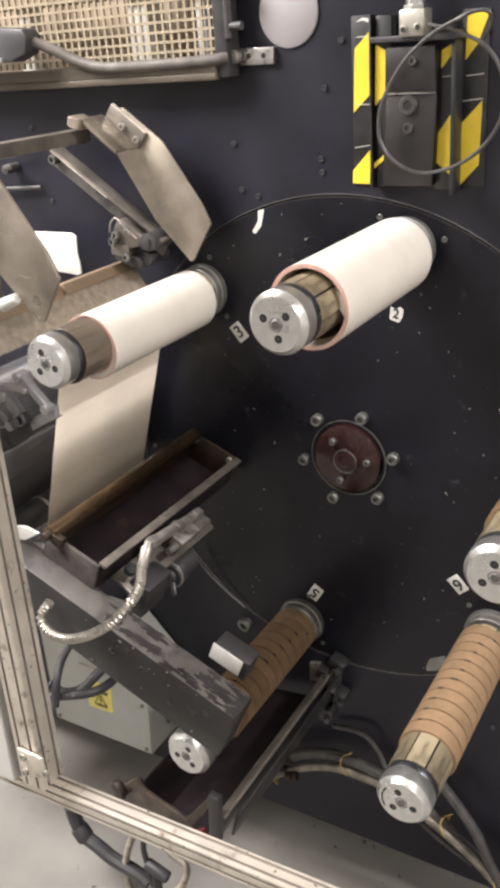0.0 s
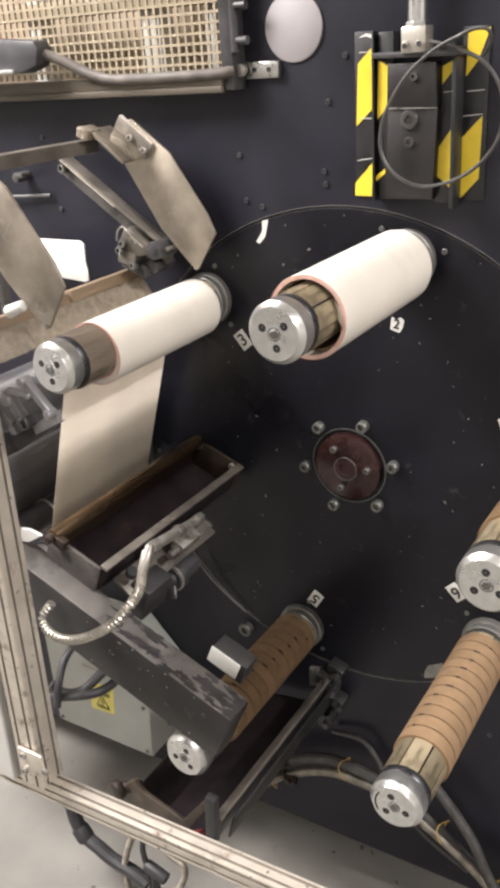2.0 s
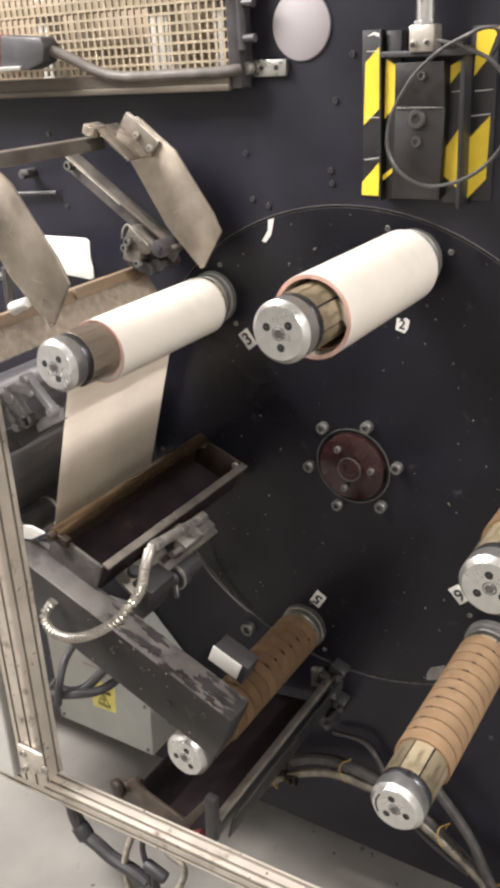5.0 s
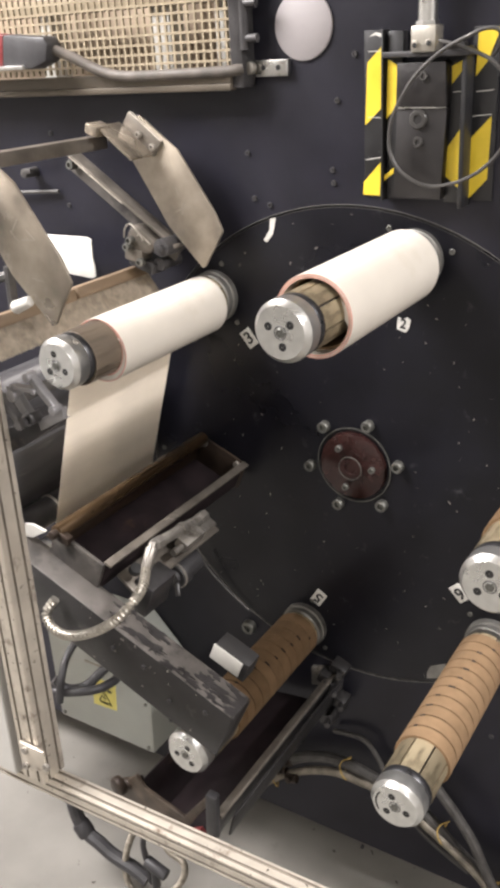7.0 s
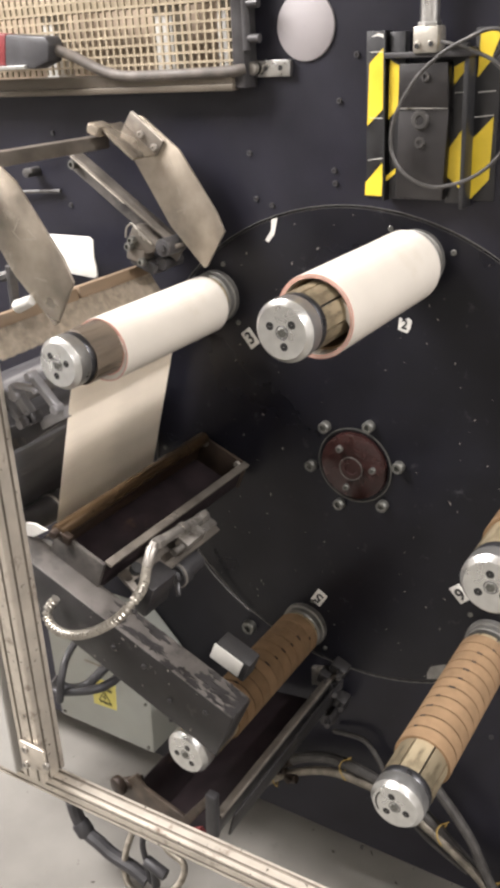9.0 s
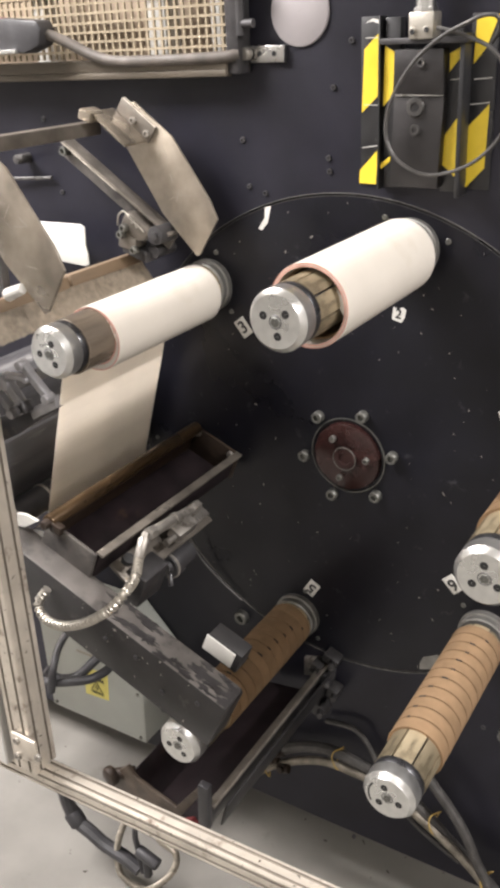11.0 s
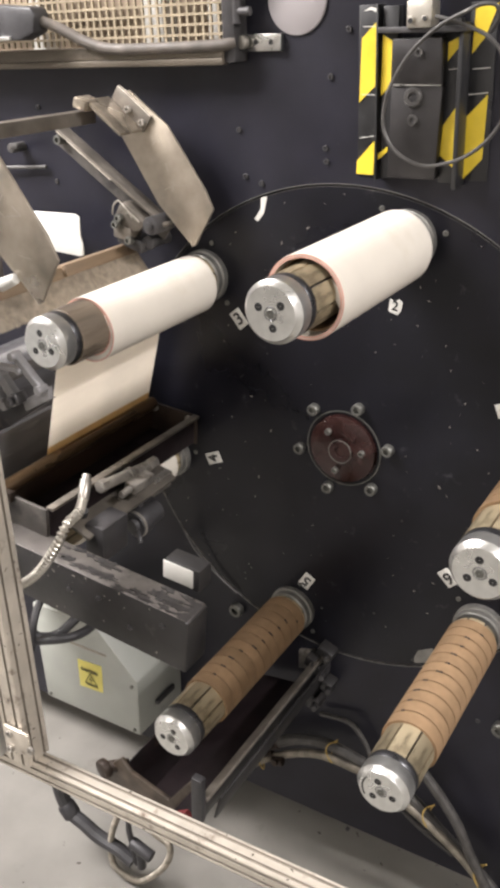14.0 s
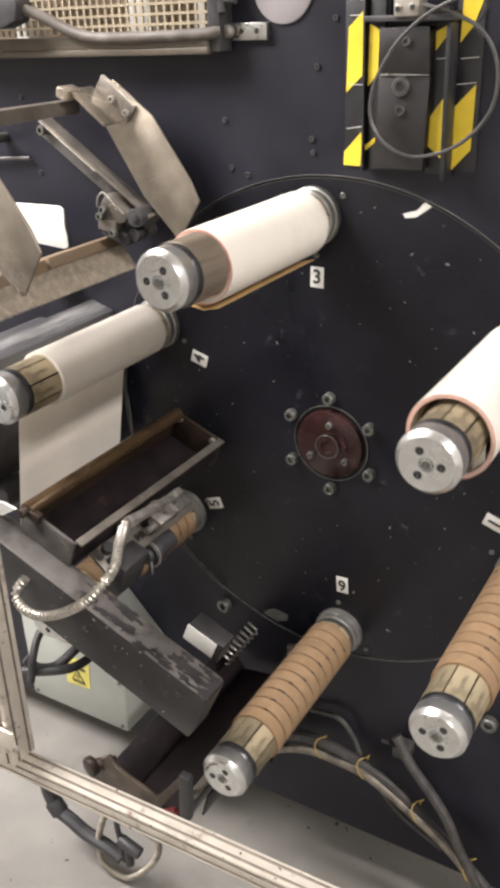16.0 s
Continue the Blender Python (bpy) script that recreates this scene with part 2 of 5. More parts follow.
def add_box(bm, c, s, rot=None, bev=0.0):
    r = bmesh.ops.create_cube(bm, size=1.0)
    vs = r["verts"]
    m = Matrix.Translation(c) @ (rot.to_4x4() if rot else Matrix()) @ Matrix.Diagonal((*s, 1))
    bmesh.ops.transform(bm, matrix=m, verts=vs)
    if bev:
        es = list({e for v in vs for e in v.link_edges})
        bmesh.ops.bevel(bm, geom=es, offset=bev, segments=2, profile=0.5, affect="EDGES")
    return bm


def add_cyl(bm, p0, p1, r0, r1=None, seg=24, bev=0.0):
    p0, p1 = Vector(p0), Vector(p1)
    d = p1 - p0
    r = bmesh.ops.create_cone(bm, cap_ends=True, segments=seg, radius1=r0, radius2=r0 if r1 is None else r1, depth=d.length)
    vs = r["verts"]
    m = Matrix.Translation((p0 + p1) / 2) @ d.to_track_quat("Z", "Y").to_matrix().to_4x4()
    bmesh.ops.transform(bm, matrix=m, verts=vs)
    if bev:
        es = [e for e in {e for v in vs for e in v.link_edges} if any(len(f.verts) > 4 for f in e.link_faces)]
        bmesh.ops.bevel(bm, geom=es, offset=bev, segments=2, profile=0.5, affect="EDGES")
    return bm


def add_lathe(bm, prof, seg=48, cx=0.0, cz=0.0, a0=0.0, a1=2 * math.pi, closed=True):
    """Turn a profile of (radius, y) about the y axis through (cx, cz)."""
    full = abs(a1 - a0 - 2 * math.pi) < 1e-6
    n = seg if full else seg + 1
    rings = []
    for r, y in prof:
        rings.append([bm.verts.new((cx + r * math.cos(a0 + (a1 - a0) * i / seg), y, cz + r * math.sin(a0 + (a1 - a0) * i / seg))) for i in range(n)])
    k = len(prof)
    for j in range(k if closed else k - 1):
        a, b = rings[j], rings[(j + 1) % k]
        for i in range(seg):
            i2 = (i + 1) % n
            bm.faces.new((a[i], a[i2], b[i2], b[i]))
    if not full and closed:
        bm.faces.new([r[0] for r in rings][::-1])
        bm.faces.new([r[-1] for r in rings])
    return bm


def add_prism(bm, pts, y0, y1, bev=0.0):
    """A plate with an outline of (x, z) points from y0 to y1."""
    a = [bm.verts.new((x, y0, z)) for x, z in pts]
    b = [bm.verts.new((x, y1, z)) for x, z in pts]
    fs = [bm.faces.new(a), bm.faces.new(b[::-1])]
    n = len(pts)
    for i in range(n):
        fs.append(bm.faces.new((a[i], b[i], b[(i + 1) % n], a[(i + 1) % n])))
    bmesh.ops.recalc_face_normals(bm, faces=fs)
    if bev:
        es = list({e for f in fs for e in f.edges})
        bmesh.ops.bevel(bm, geom=es, offset=bev, segments=2, profile=0.5, affect="EDGES")
    return bm


def spline(pts, n=8):
    """Catmull-Rom points through pts."""
    P = [Vector(p) for p in pts]
    P = [2 * P[0] - P[1]] + P + [2 * P[-1] - P[-2]]
    out = []
    for i in range(1, len(P) - 2):
        for k in range(n):
            t = k / n
            a, b, c, d = P[i - 1], P[i], P[i + 1], P[i + 2]
            out.append(0.5 * ((2 * b) + (c - a) * t + (2 * a - 5 * b + 4 * c - d) * t * t + (3 * b - a - 3 * c + d) * t ** 3))
    return out + [P[-2]]


def add_tube(bm, pts, r, seg=10, ribs=0.0, pitch=0.004):
    """A round tube along pts; ribs: depth of the corrugation of a flexible conduit."""
    P = [Vector(p) for p in pts]
    if ribs:
        Q = []
        L = [0.0]
        for a, b in zip(P, P[1:]):
            L.append(L[-1] + (b - a).length)
        n = max(8, int(L[-1] / pitch * 4))
        j = 0
        for i in range(n + 1):
            s = L[-1] * i / n
            while j < len(L) - 2 and L[j + 1] < s:
                j += 1
            f = (s - L[j]) / max(1e-9, L[j + 1] - L[j])
            Q.append(P[j].lerp(P[j + 1], f))
        P = Q
    rings = []
    up = Vector((0.13, 0.31, 0.94))
    for i, p in enumerate(P):
        d = (P[min(i + 1, len(P) - 1)] - P[max(i - 1, 0)]).normalized()
        u = (up - d * up.dot(d)).normalized()
        up = u
        v = d.cross(u)
        rr = r - (ribs if ribs and i % 4 > 1 else 0)
        rings.append([bm.verts.new(p + (u * math.cos(2 * math.pi * k / seg) + v * math.sin(2 * math.pi * k / seg)) * rr) for k in range(seg)])
    for a, b in zip(rings, rings[1:]):
        for k in range(seg):
            bm.faces.new((a[k], a[(k + 1) % seg], b[(k + 1) % seg], b[k]))
    bm.faces.new(rings[0][::-1])
    bm.faces.new(rings[-1])
    return bm


def finish(bm, name, material, smooth=True):
    bmesh.ops.recalc_face_normals(bm, faces=bm.faces)
    me = bpy.data.meshes.new(name)
    bm.to_mesh(me)
    bm.free()
    me.materials.append(material)
    if smooth:
        me.shade_smooth()
        me.set_sharp_from_angle(angle=radians(35))
    return me


def thing(name, base, label, category, group="", kind=""):
    """A top-level Empty at its base point, relative to the hub."""
    ob = new(name)
    ob.empty_display_size = 0.05
    ob.matrix_world = Matrix.Translation((base[0], base[1], base[2] + H))
    ORG[ob.name] = Vector(base)
    return tagged(ob, label, category, group, kind)


def part(name, bm, material, parent, label="", smooth=True):
    o = ORG[parent.name]
    bmesh.ops.translate(bm, vec=-o, verts=bm.verts)
    ob = new(name, finish(bm, name, material, smooth))
    ob.parent = parent
    ORG[ob.name] = o
    return tagged(ob, label)


def solo(name, bm, material, base, label, category, group="", kind="", smooth=True):
    bmesh.ops.translate(bm, vec=-Vector(base), verts=bm.verts)
    ob = new(name, finish(bm, name, material, smooth))
    ob.matrix_world = Matrix.Translation((base[0], base[1], base[2] + H))
    ORG[ob.name] = Vector(base)
    return tagged(ob, label, category, group, kind)


def shared(name, mesh, parent, m, label=""):
    """One more object on a mesh that is already made, at the pose m in its parent's space."""
    ob = new(name, mesh)
    ob.parent = parent
    ob.matrix_basis = m
    ORG[ob.name] = Vector((0, 0, 0))
    return tagged(ob, label)


def glyph(text, size, depth=0.0006):
    """A mesh of a text in the x-z plane, facing -y, centred."""
    cu = bpy.data.curves.new("glyph", "FONT")
    cu.body, cu.size, cu.extrude, cu.align_x, cu.align_y, cu.offset = text, size, depth, "CENTER", "CENTER", size * 0.02
    tmp = bpy.data.objects.new("glyph", cu)
    me = bpy.data.meshes.new_from_object(tmp)
    bpy.data.objects.remove(tmp)
    me.transform(Matrix.Rotation(radians(90), 4, "X"))
    me.materials.clear()
    me.materials.append(M_INK)
    return me


def RY(deg):
    return Matrix.Rotation(radians(deg), 3, "Y")


def bolt_mesh(name, r, h, hexed=False, mat_=None):
    """A socket-head bolt standing out along -y from the origin."""
    bm = bm_new()
    add_lathe(bm, [(0.0005, 0.002), (r, 0.002), (r, -h * 0.85), (r * 0.88, -h), (r * 0.52, -h), (r * 0.50, -h * 0.45), (0.0005, -h * 0.45)], 6 if hexed else 18, closed=False)
    return finish(bm, name, mat_ or M_BOLT)


# ---- the hall ----
def hall():
    bm = bm_new(); add_box(bm, (0, -1.5, -0.96 - 0.05), (9, 8, 0.1))
    solo("floor", bm, M_FLOOR, (0, -1.5, -1.01), "grey painted concrete floor with dull wear", "floor", kind="structure")
    bm = bm_new(); add_box(bm, (0, -1.5, 2.05), (9, 8, 0.1))
    solo("ceiling", bm, M_CEIL, (0, -1.5, 2.0), "pale painted hall ceiling", "ceiling", kind="structure")
    for name, c, s in (("wall_south", (0, -5.55, 0.52), (9, 0.1, 2.96)), ("wall_east", (4.55, -1.5, 0.52), (0.1, 8, 2.96)),
                       ("wall_west", (-4.55, -1.5, 0.52), (0.1, 8, 2.96)), ("wall_north", (0, 2.55, 0.52), (9, 0.1, 2.96))):
        bm = bm_new(); add_box(bm, c, s)
        solo(name, bm, M_HALL, (c[0], c[1], -0.96), "pale painted hall wall", "wall", kind="structure")


# ---- the machine's face with its round opening ----
def face_plate():
    bm = bm_new()
    cx, cz, r, n = 0.0, 0.0002, 0.4229, 128
    x0, x1, z0, z1 = -1.15, 0.9, -0.855, 0.598
    inner, outer = [], []
    for i in range(n):
        a = 2 * math.pi * i / n
        c, s = math.cos(a), math.sin(a)
        k = min((x1 - cx) / c if c > 1e-9 else ((x0 - cx) / c if c < -1e-9 else 1e9), (z1 - cz) / s if s > 1e-9 else ((z0 - cz) / s if s < -1e-9 else 1e9))
        inner.append((cx + r * c, cz + r * s)); outer.append((cx + k * c, cz + k * s))
    for y in (0.0, 0.03):
        vi = [bm.verts.new((x, y, z)) for x, z in inner]; vo = [bm.verts.new((x, y, z)) for x, z in outer]
        for i in range(n):
            j = (i + 1) % n
            bm.faces.new((vi[i], vi[j], vo[j], vo[i]))
        if y == 0.0:
            f = vi
        else:
            for i in range(n):
                j = (i + 1) % n
                bm.faces.new((f[i], vi[i], vi[j], f[j]))
    solo("wall_face", bm, M_PLATE, (0, 0, -0.96), "black painted steel machine face with a round opening", "machine wall", kind="structure", smooth=False)
    bm = bm_new(); add_box(bm, (0.3675, 0.015, 0.948), (1.065, 0.03, 0.7))
    solo("wall_upper", bm, M_PLATE, (0, 0, -0.96), "black painted upper machine face", "machine wall", kind="structure")
    bm = bm_new(); add_lathe(bm, [(0.4229, -0.0012), (0.4238, -0.0012), (0.4238, 0.001), (0.4229, 0.001)], 120, 0.0, 0.0002)
    solo("trim", bm, M_COLLAR, (0, 0, -0.43), "thin paler rim round the turret opening", "trim", kind="structure")
    bm = bm_new(); add_box(bm, (-0.125, 0.12, -0.135), (2.05, 0.1, 1.44))
    solo("machine_back", bm, M_PLATE, (0, 0.12, -0.96), "dark inside of the machine behind the turret", "machine wall", kind="structure")


# ---- the turret ----
MANDREL = {"A": (133.7, 0.3643), "B": (73.6, 0.3651), "C": (14.3, 0.367), "D": (-47.3, 0.3725), "E": (-105.8, 0.3661), "F": (-166.3, 0.366)}
SPIN = {}
SPIN_A = [(0, -14), (1, 4), (2, 57), (3, 92), (4, 124), (5.5, 180), (7, 234), (8, 280), (9, 316), (10.5, 368), (12, 419), (14.0, 474), (14.1, 484), (14.2, 520),
          (14.3, 580), (14.4, 650), (14.5, 710), (14.6, 760), (14.7, 800), (14.8, 824), (15.4, 850), (15.5, 905), (15.55, 958), (15.6, 1005), (15.7, 1062), (15.8, 1070), (16, 1070)]


def turret():
    t = thing("turret", (0, 0, 0), "black rotating turret disc with six winding mandrels", "winding turret")
    bm = bm_new(); add_lathe(bm, [(0.0005, 0.0), (0.4190, 0.0), (0.4205, 0.0015), (0.4205, 0.03), (0.0005, 0.03)], 128, closed=False)
    part("disc", bm, M_DISC, t, "scuffed black painted disc")
    # highlight on the disc's bevelled rim, put in as a thin paler ring
    bm = bm_new(); add_lathe(bm, [(0.4190, -0.0006), (0.4198, -0.0006), (0.4198, 0.0004), (0.4190, 0.0004)], 128)
    part("disc_edge", bm, M_GREYCONDUIT, t, "rim highlight of the disc as a paler ring")
    # hub, a little off the disc's middle
    hx, hz = 0.0035, -0.0010
    bm = bm_new(); add_lathe(bm, [(0.0005, -0.010), (0.054, -0.010), (0.058, -0.008), (0.060, -0.001), (0.060, 0.001)], 48, hx, hz, closed=False)
    hub = part("hub_flange", bm, M_FLANGE, t, "red-brown greasy hub flange")
    bm = bm_new(); add_lathe(bm, [(0.0652, 0.0005), (0.0652, -0.0028), (0.0668, -0.0028), (0.0668, 0.0005)], 48, hx, hz)
    part("hub_rim", bm, M_BOLT, t, "thin greasy steel rim")
    bm = bm_new(); add_lathe(bm, [(0.0005, -0.013), (0.010, -0.013), (0.011, -0.016), (0.019, -0.016), (0.0205, -0.010), (0.0205, -0.009)], 32, hx, hz, closed=False)
    part("hub_boss", bm, M_FLANGE, hub)
    bm = bm_new(); add_lathe(bm, [(0.0193, -0.0155), (0.0196, -0.0168), (0.0206, -0.0168), (0.0209, -0.0150)], 36, hx, hz)
    part("boss_ring", bm, M_BOLT, hub, "thin bare steel ring")
    sm = bolt_mesh("flange_bolt", 0.0055, 0.008)
    for a in (125, 5, 255):
        shared("flange_bolt", sm, hub, pose(hx + 0.038 * math.cos(radians(a)), -0.010, hz + 0.038 * math.sin(radians(a))))
    bm = bm_new(); add_box(bm, (hx + 0.012, -0.0112, hz + 0.028), (0.026, 0.003, 0.008), RY(30), 0.001)
    part("key_plate", bm, M_FLANGE, hub)
    bb = bolt_mesh("hub_bolt", 0.0098, 0.013)
    for k in range(6):
        a = radians(10.3 + 60 * k)
        shared("hub_bolt", bb, t, pose(hx + 0.0812 * math.cos(a), 0, hz + 0.0812 * math.sin(a)), "zinc socket-head bolt")
    # number stickers; their tops point outwards
    bm = bm_new(); add_box(bm, (0, -0.0006, 0), (0.022, 0.0012, 0.032), bev=0.0003)
    tag = finish(bm, "number_sticker", M_WHITE)
    torn = finish(add_prism(bm_new(), [(-0.010, 0.009), (-0.002, 0.007), (0.004, 0.012), (0.0105, 0.009), (0.010, -0.004), (0.006, -0.012), (-0.009, -0.010)], -0.0012, 0.0), "number_sticker", M_WHITE)
    for n, r, a, tilt in (("1", 0.290, 23.6, 4), ("2", 0.2654, 70.8, -10), ("3", 0.273, 134, 6), ("4", 0.270, -163.6, -6), ("5", 0.294, -103.8, 18), ("6", 0.2757, -45.4, 2)):
        ra = radians(a)
        s = shared("number_sticker", torn if n == "2" else tag, t, pose(r * math.cos(ra), 0, r * math.sin(ra), 0, 90 - a + tilt, 0), "white sticker with the number " + n)
        shared("digit", glyph(n, 0.021 if n == "2" else 0.030), s, pose(0, -0.0013, 0))
    # torn paper patch near the rim
    bm = bm_new(); add_prism(bm, [(-0.152, 0.363), (-0.146, 0.360), (-0.135, 0.372), (-0.130, 0.390), (-0.128, 0.399), (-0.139, 0.397), (-0.140, 0.380)], -0.0006, 0)
    part("paper_scrap", bm, M_WHITE, t, "torn white paper scrap")
    bm = bm_new(); add_prism(bm, [(0.142, -0.3770), (0.1480, -0.3613), (0.1740, -0.3468), (0.1806, -0.3589), (0.1700, -0.3790), (0.1420, -0.3900)], -0.0008, 0)
    part("tape_scrap", bm, M_COLLAR, t, "torn dull tape scrap")
    # small set screws and paint chips
    rnd = random.Random(4)
    chip_meshes = []
    for k in range(5):
        bm = bm_new()
        pts = [(math.cos(2 * math.pi * i / 6) * rnd.uniform(0.4, 1.0) * 0.0028, math.sin(2 * math.pi * i / 6) * rnd.uniform(0.4, 1.0) * 0.002) for i in range(6)]
        add_prism(bm, pts, -0.0004, 0.0)
        chip_meshes.append(finish(bm, "paint_chip", M_DULLSTEEL))
    for k in range(150):
        a, r = rnd.uniform(0, 2 * math.pi), math.sqrt(rnd.uniform(0.012, 0.168))
        if any(math.hypot(r * math.cos(a) - q * math.cos(radians(b)), r * math.sin(a) - q * math.sin(radians(b))) < 0.06 for b, q in MANDREL.values()) or r < 0.1:
            continue
        o = shared("paint_chip", chip_meshes[k % 5], t, pose(r * math.cos(a), 0, r * math.sin(a), 0, rnd.uniform(0, 360), 0))
        s = rnd.choice((0.25, 0.3, 0.4, 0.5, 0.6, 0.9))
        o.scale = (s * rnd.uniform(0.6, 2.0), 1, s)
    mandrels(t)
    return t


def mandrels(t):
    # shared meshes, about the mandrel's own axis
    bm = bm_new(); add_lathe(bm, [(0.0005, 0.0), (0.031, 0.0), (0.031, -0.360), (0.0005, -0.360)], 32, closed=False)
    shaft = finish(bm, "mandrel", M_BAND)
    bm = bm_new(); add_lathe(bm, [(0.030, 0.0), (0.044, 0.0), (0.044, -0.010), (0.041, -0.0115), (0.041, -0.022), (0.0385, -0.024), (0.030, -0.024)], 40)
    collar = finish(bm, "collar", M_COLLAR)
    bm = bm_new(); add_lathe(bm, [(0.030, -0.022), (0.0372, -0.022), (0.0372, -0.351), (0.030, -0.351)], 6, a0=radians(2.2), a1=radians(42.8))
    leaf = finish(bm, "leaf", M_BRASS)
    bm = bm_new(); add_lathe(bm, [(0.028, -0.3505), (0.0366, -0.3505), (0.0370, -0.352), (0.0370, -0.361), (0.0358, -0.363), (0.028, -0.363)], 40)
    band = finish(bm, "band", M_BAND)
    bm = bm_new(); add_lathe(bm, [(0.0005, -0.362), (0.0362, -0.362), (0.0372, -0.3635), (0.0372, -0.3825), (0.0322, -0.3880), (0.0312, -0.390), (0.0005, -0.390)], 48, closed=False)
    cap = finish(bm, "end_cap", M_CAP)
    bm = bm_new(); add_lathe(bm, [(0.0062, -0.3895), (0.0075, -0.3905), (0.0088, -0.3895)], 20)
    ring = finish(bm, "centre_ring", M_BAND)
    bm = bm_new(); add_lathe(bm, [(0.0005, -0.3915), (0.0052, -0.3915), (0.0058, -0.391), (0.0058, -0.389)], 6, closed=False)
    nut = finish(bm, "centre_screw", M_BOLT)
    bm = bm_new(); add_lathe(bm, [(0.0005, -0.3903), (0.0048, -0.3903), (0.0052, -0.3897)], 16, closed=False)
    hole = finish(bm, "screw_hole", M_HOLE)
    setscrew = bolt_mesh("set_screw", 0.0042, 0.0025)
    cr, slots = [], []
    for k in range(11):
        y0 = -0.033 - k * 0.0240
        bm = bm_new(); add_lathe(bm, [(0.0374, y0), (0.0410, y0), (0.0414, y0 - 0.0004), (0.0414, y0 - 0.0212), (0.0410, y0 - 0.0216), (0.0374, y0 - 0.0216)], 40)
        cr.append(("core_ring", finish(bm, "core_ring", M_CARD)))
        bm = bm_new(); add_lathe(bm, [(0.0374, y0 - 0.0216), (0.0389, y0 - 0.0216), (0.0389, y0 - 0.0240), (0.0374, y0 - 0.0240)], 40)
        cr.append(("slit", finish(bm, "slit", M_SLIT)))
        for q in range(2):
            a0 = radians(38 + 128 * q + 6 * k + (7 * k * (q + 2)) % 17)
            bm = bm_new(); add_lathe(bm, [(0.0408, y0 - 0.0208), (0.0416, y0 - 0.0210), (0.0416, y0 - 0.0246), (0.0408, y0 - 0.0248)], 5, a0=a0, a1=a0 + radians(8 + (5 * k + 3 * q) % 9))
            slots.append(finish(bm, "slot", M_SLIT))
    cr.pop()
    slots = slots[:-2]
    for key, (ang, r) in MANDREL.items():
        a = radians(ang)
        out = 0.010 if key == "D" else 0.0
        m = shared("mandrel", shaft, t, pose(r * math.cos(a), -out, r * math.sin(a), 0, {"B": 52, "C": -5, "D": -16, "E": 20}.get(key, 0), 0), "expanding mandrel with bronze leaves and a bright end cap")
        SPIN[key] = m
        shared("collar", collar, m, pose(0, out, 0), "grey steel collar")
        for k in range(8):
            shared("leaf", leaf, m, pose(0, 0, 0, 0, 45 * k, 0))
        shared("band", band, m, Matrix(), "dark steel band")
        shared("end_cap", cap, m, Matrix(), "bright turned end cap")
        shared("centre_ring", ring, m, Matrix())
        shared("centre_screw", nut, m, Matrix())
        for k in range(3):
            b = radians(90 + 120 * k)
            shared("screw_hole", hole, m, pose(0.0165 * math.cos(b), 0, 0.0165 * math.sin(b)))
        for k in range(3):
            b = radians(ang + 60 + 120 * k)
            shared("set_screw", setscrew, t, pose(r * math.cos(a) + 0.058 * math.cos(b), 0, r * math.sin(a) + 0.058 * math.sin(b)))
        if key in "CDE":
            for nm, me in cr:
                shared(nm, me, m, Matrix())
            for me in slots:
                shared("slot", me, m, Matrix())
            if key == "D":
                bm = bm_new(); add_lathe(bm, [(0.0250, -0.3896), (0.0254, -0.3904), (0.0276, -0.3904), (0.0280, -0.3896)], 12, a0=radians(125), a1=radians(195))
                shared("arc_slot", finish(bm, "arc_slot", M_HOLE), m, Matrix())
        else:
            ro, ri, yn, hang = {"A": (0.0472, 0.0400, -0.299, 0.0056), "B": (0.0520, 0.0465, -0.312, 0.0025), "F": (0.0425, 0.0376, -0.293, 0.0)}[key]
            bm = bm_new(); add_lathe(bm, [(ri, -0.038), (ro - 0.001, -0.038), (ro, -0.039), (ro, yn + 0.001), (ro - 0.0008, yn), (ri, yn)], 64)
            if key == "A":
                for v in bm.verts:
                    if math.hypot(v.co.x, v.co.z) < ri + 0.0005:
                        v.co.z += 0.0042
            roll = shared("paper_roll", finish(bm, "paper_roll", M_PAPER), t, pose(r * math.cos(a), 0, r * math.sin(a) - hang), "wound roll of white label paper hanging on its mandrel")
            if key == "A":
                bm = bm_new(); add_lathe(bm, [(0.0375, -0.036), (0.0396, -0.036), (0.0396, -0.3515), (0.0390, -0.3522), (0.0375, -0.3522)], 56)
                shared("core", finish(bm, "core", M_TUBE), roll, pose(0, 0, 0.0042), "smooth brown core tube")
            elif key == "B":
                yc = yn + 0.02
                bm = bm_new(); add_lathe(bm, [(ri - 0.003, -0.036), (ri - 0.0005, -0.036), (ri - 0.0005, yc), (ri - 0.003, yc)], 48)
                shared("core", finish(bm, "core", M_CARD), roll, Matrix(), "cardboard core")
            if key == "B":
                bm = bm_new(); add_prism(bm, [(0.030, 0.024), (0.046, 0.006), (0.044, -0.014), (0.036, 0.000)], -0.303, -0.3034)
                shared("loose_flap", finish(bm, "loose_flap", M_PAPER), roll, Matrix(), "loose white paper flap")
            if key != "F":
                for q in ((ro - 0.0004, ro - 0.0020), (ri + 0.0004, ri + 0.0022)):
                    bm = bm_new(); add_lathe(bm, [(q[1], yn - 0.0004), (q[0], yn - 0.0004), (q[0], yn + 0.001), (q[1], yn + 0.001)], 64)
                    shared("edge_stripe", finish(bm, "edge_stripe", M_RED), roll, pose(0, 0, 0.0042 if key == "A" and q[0] < 0.044 else 0), "pink-red printed edge")


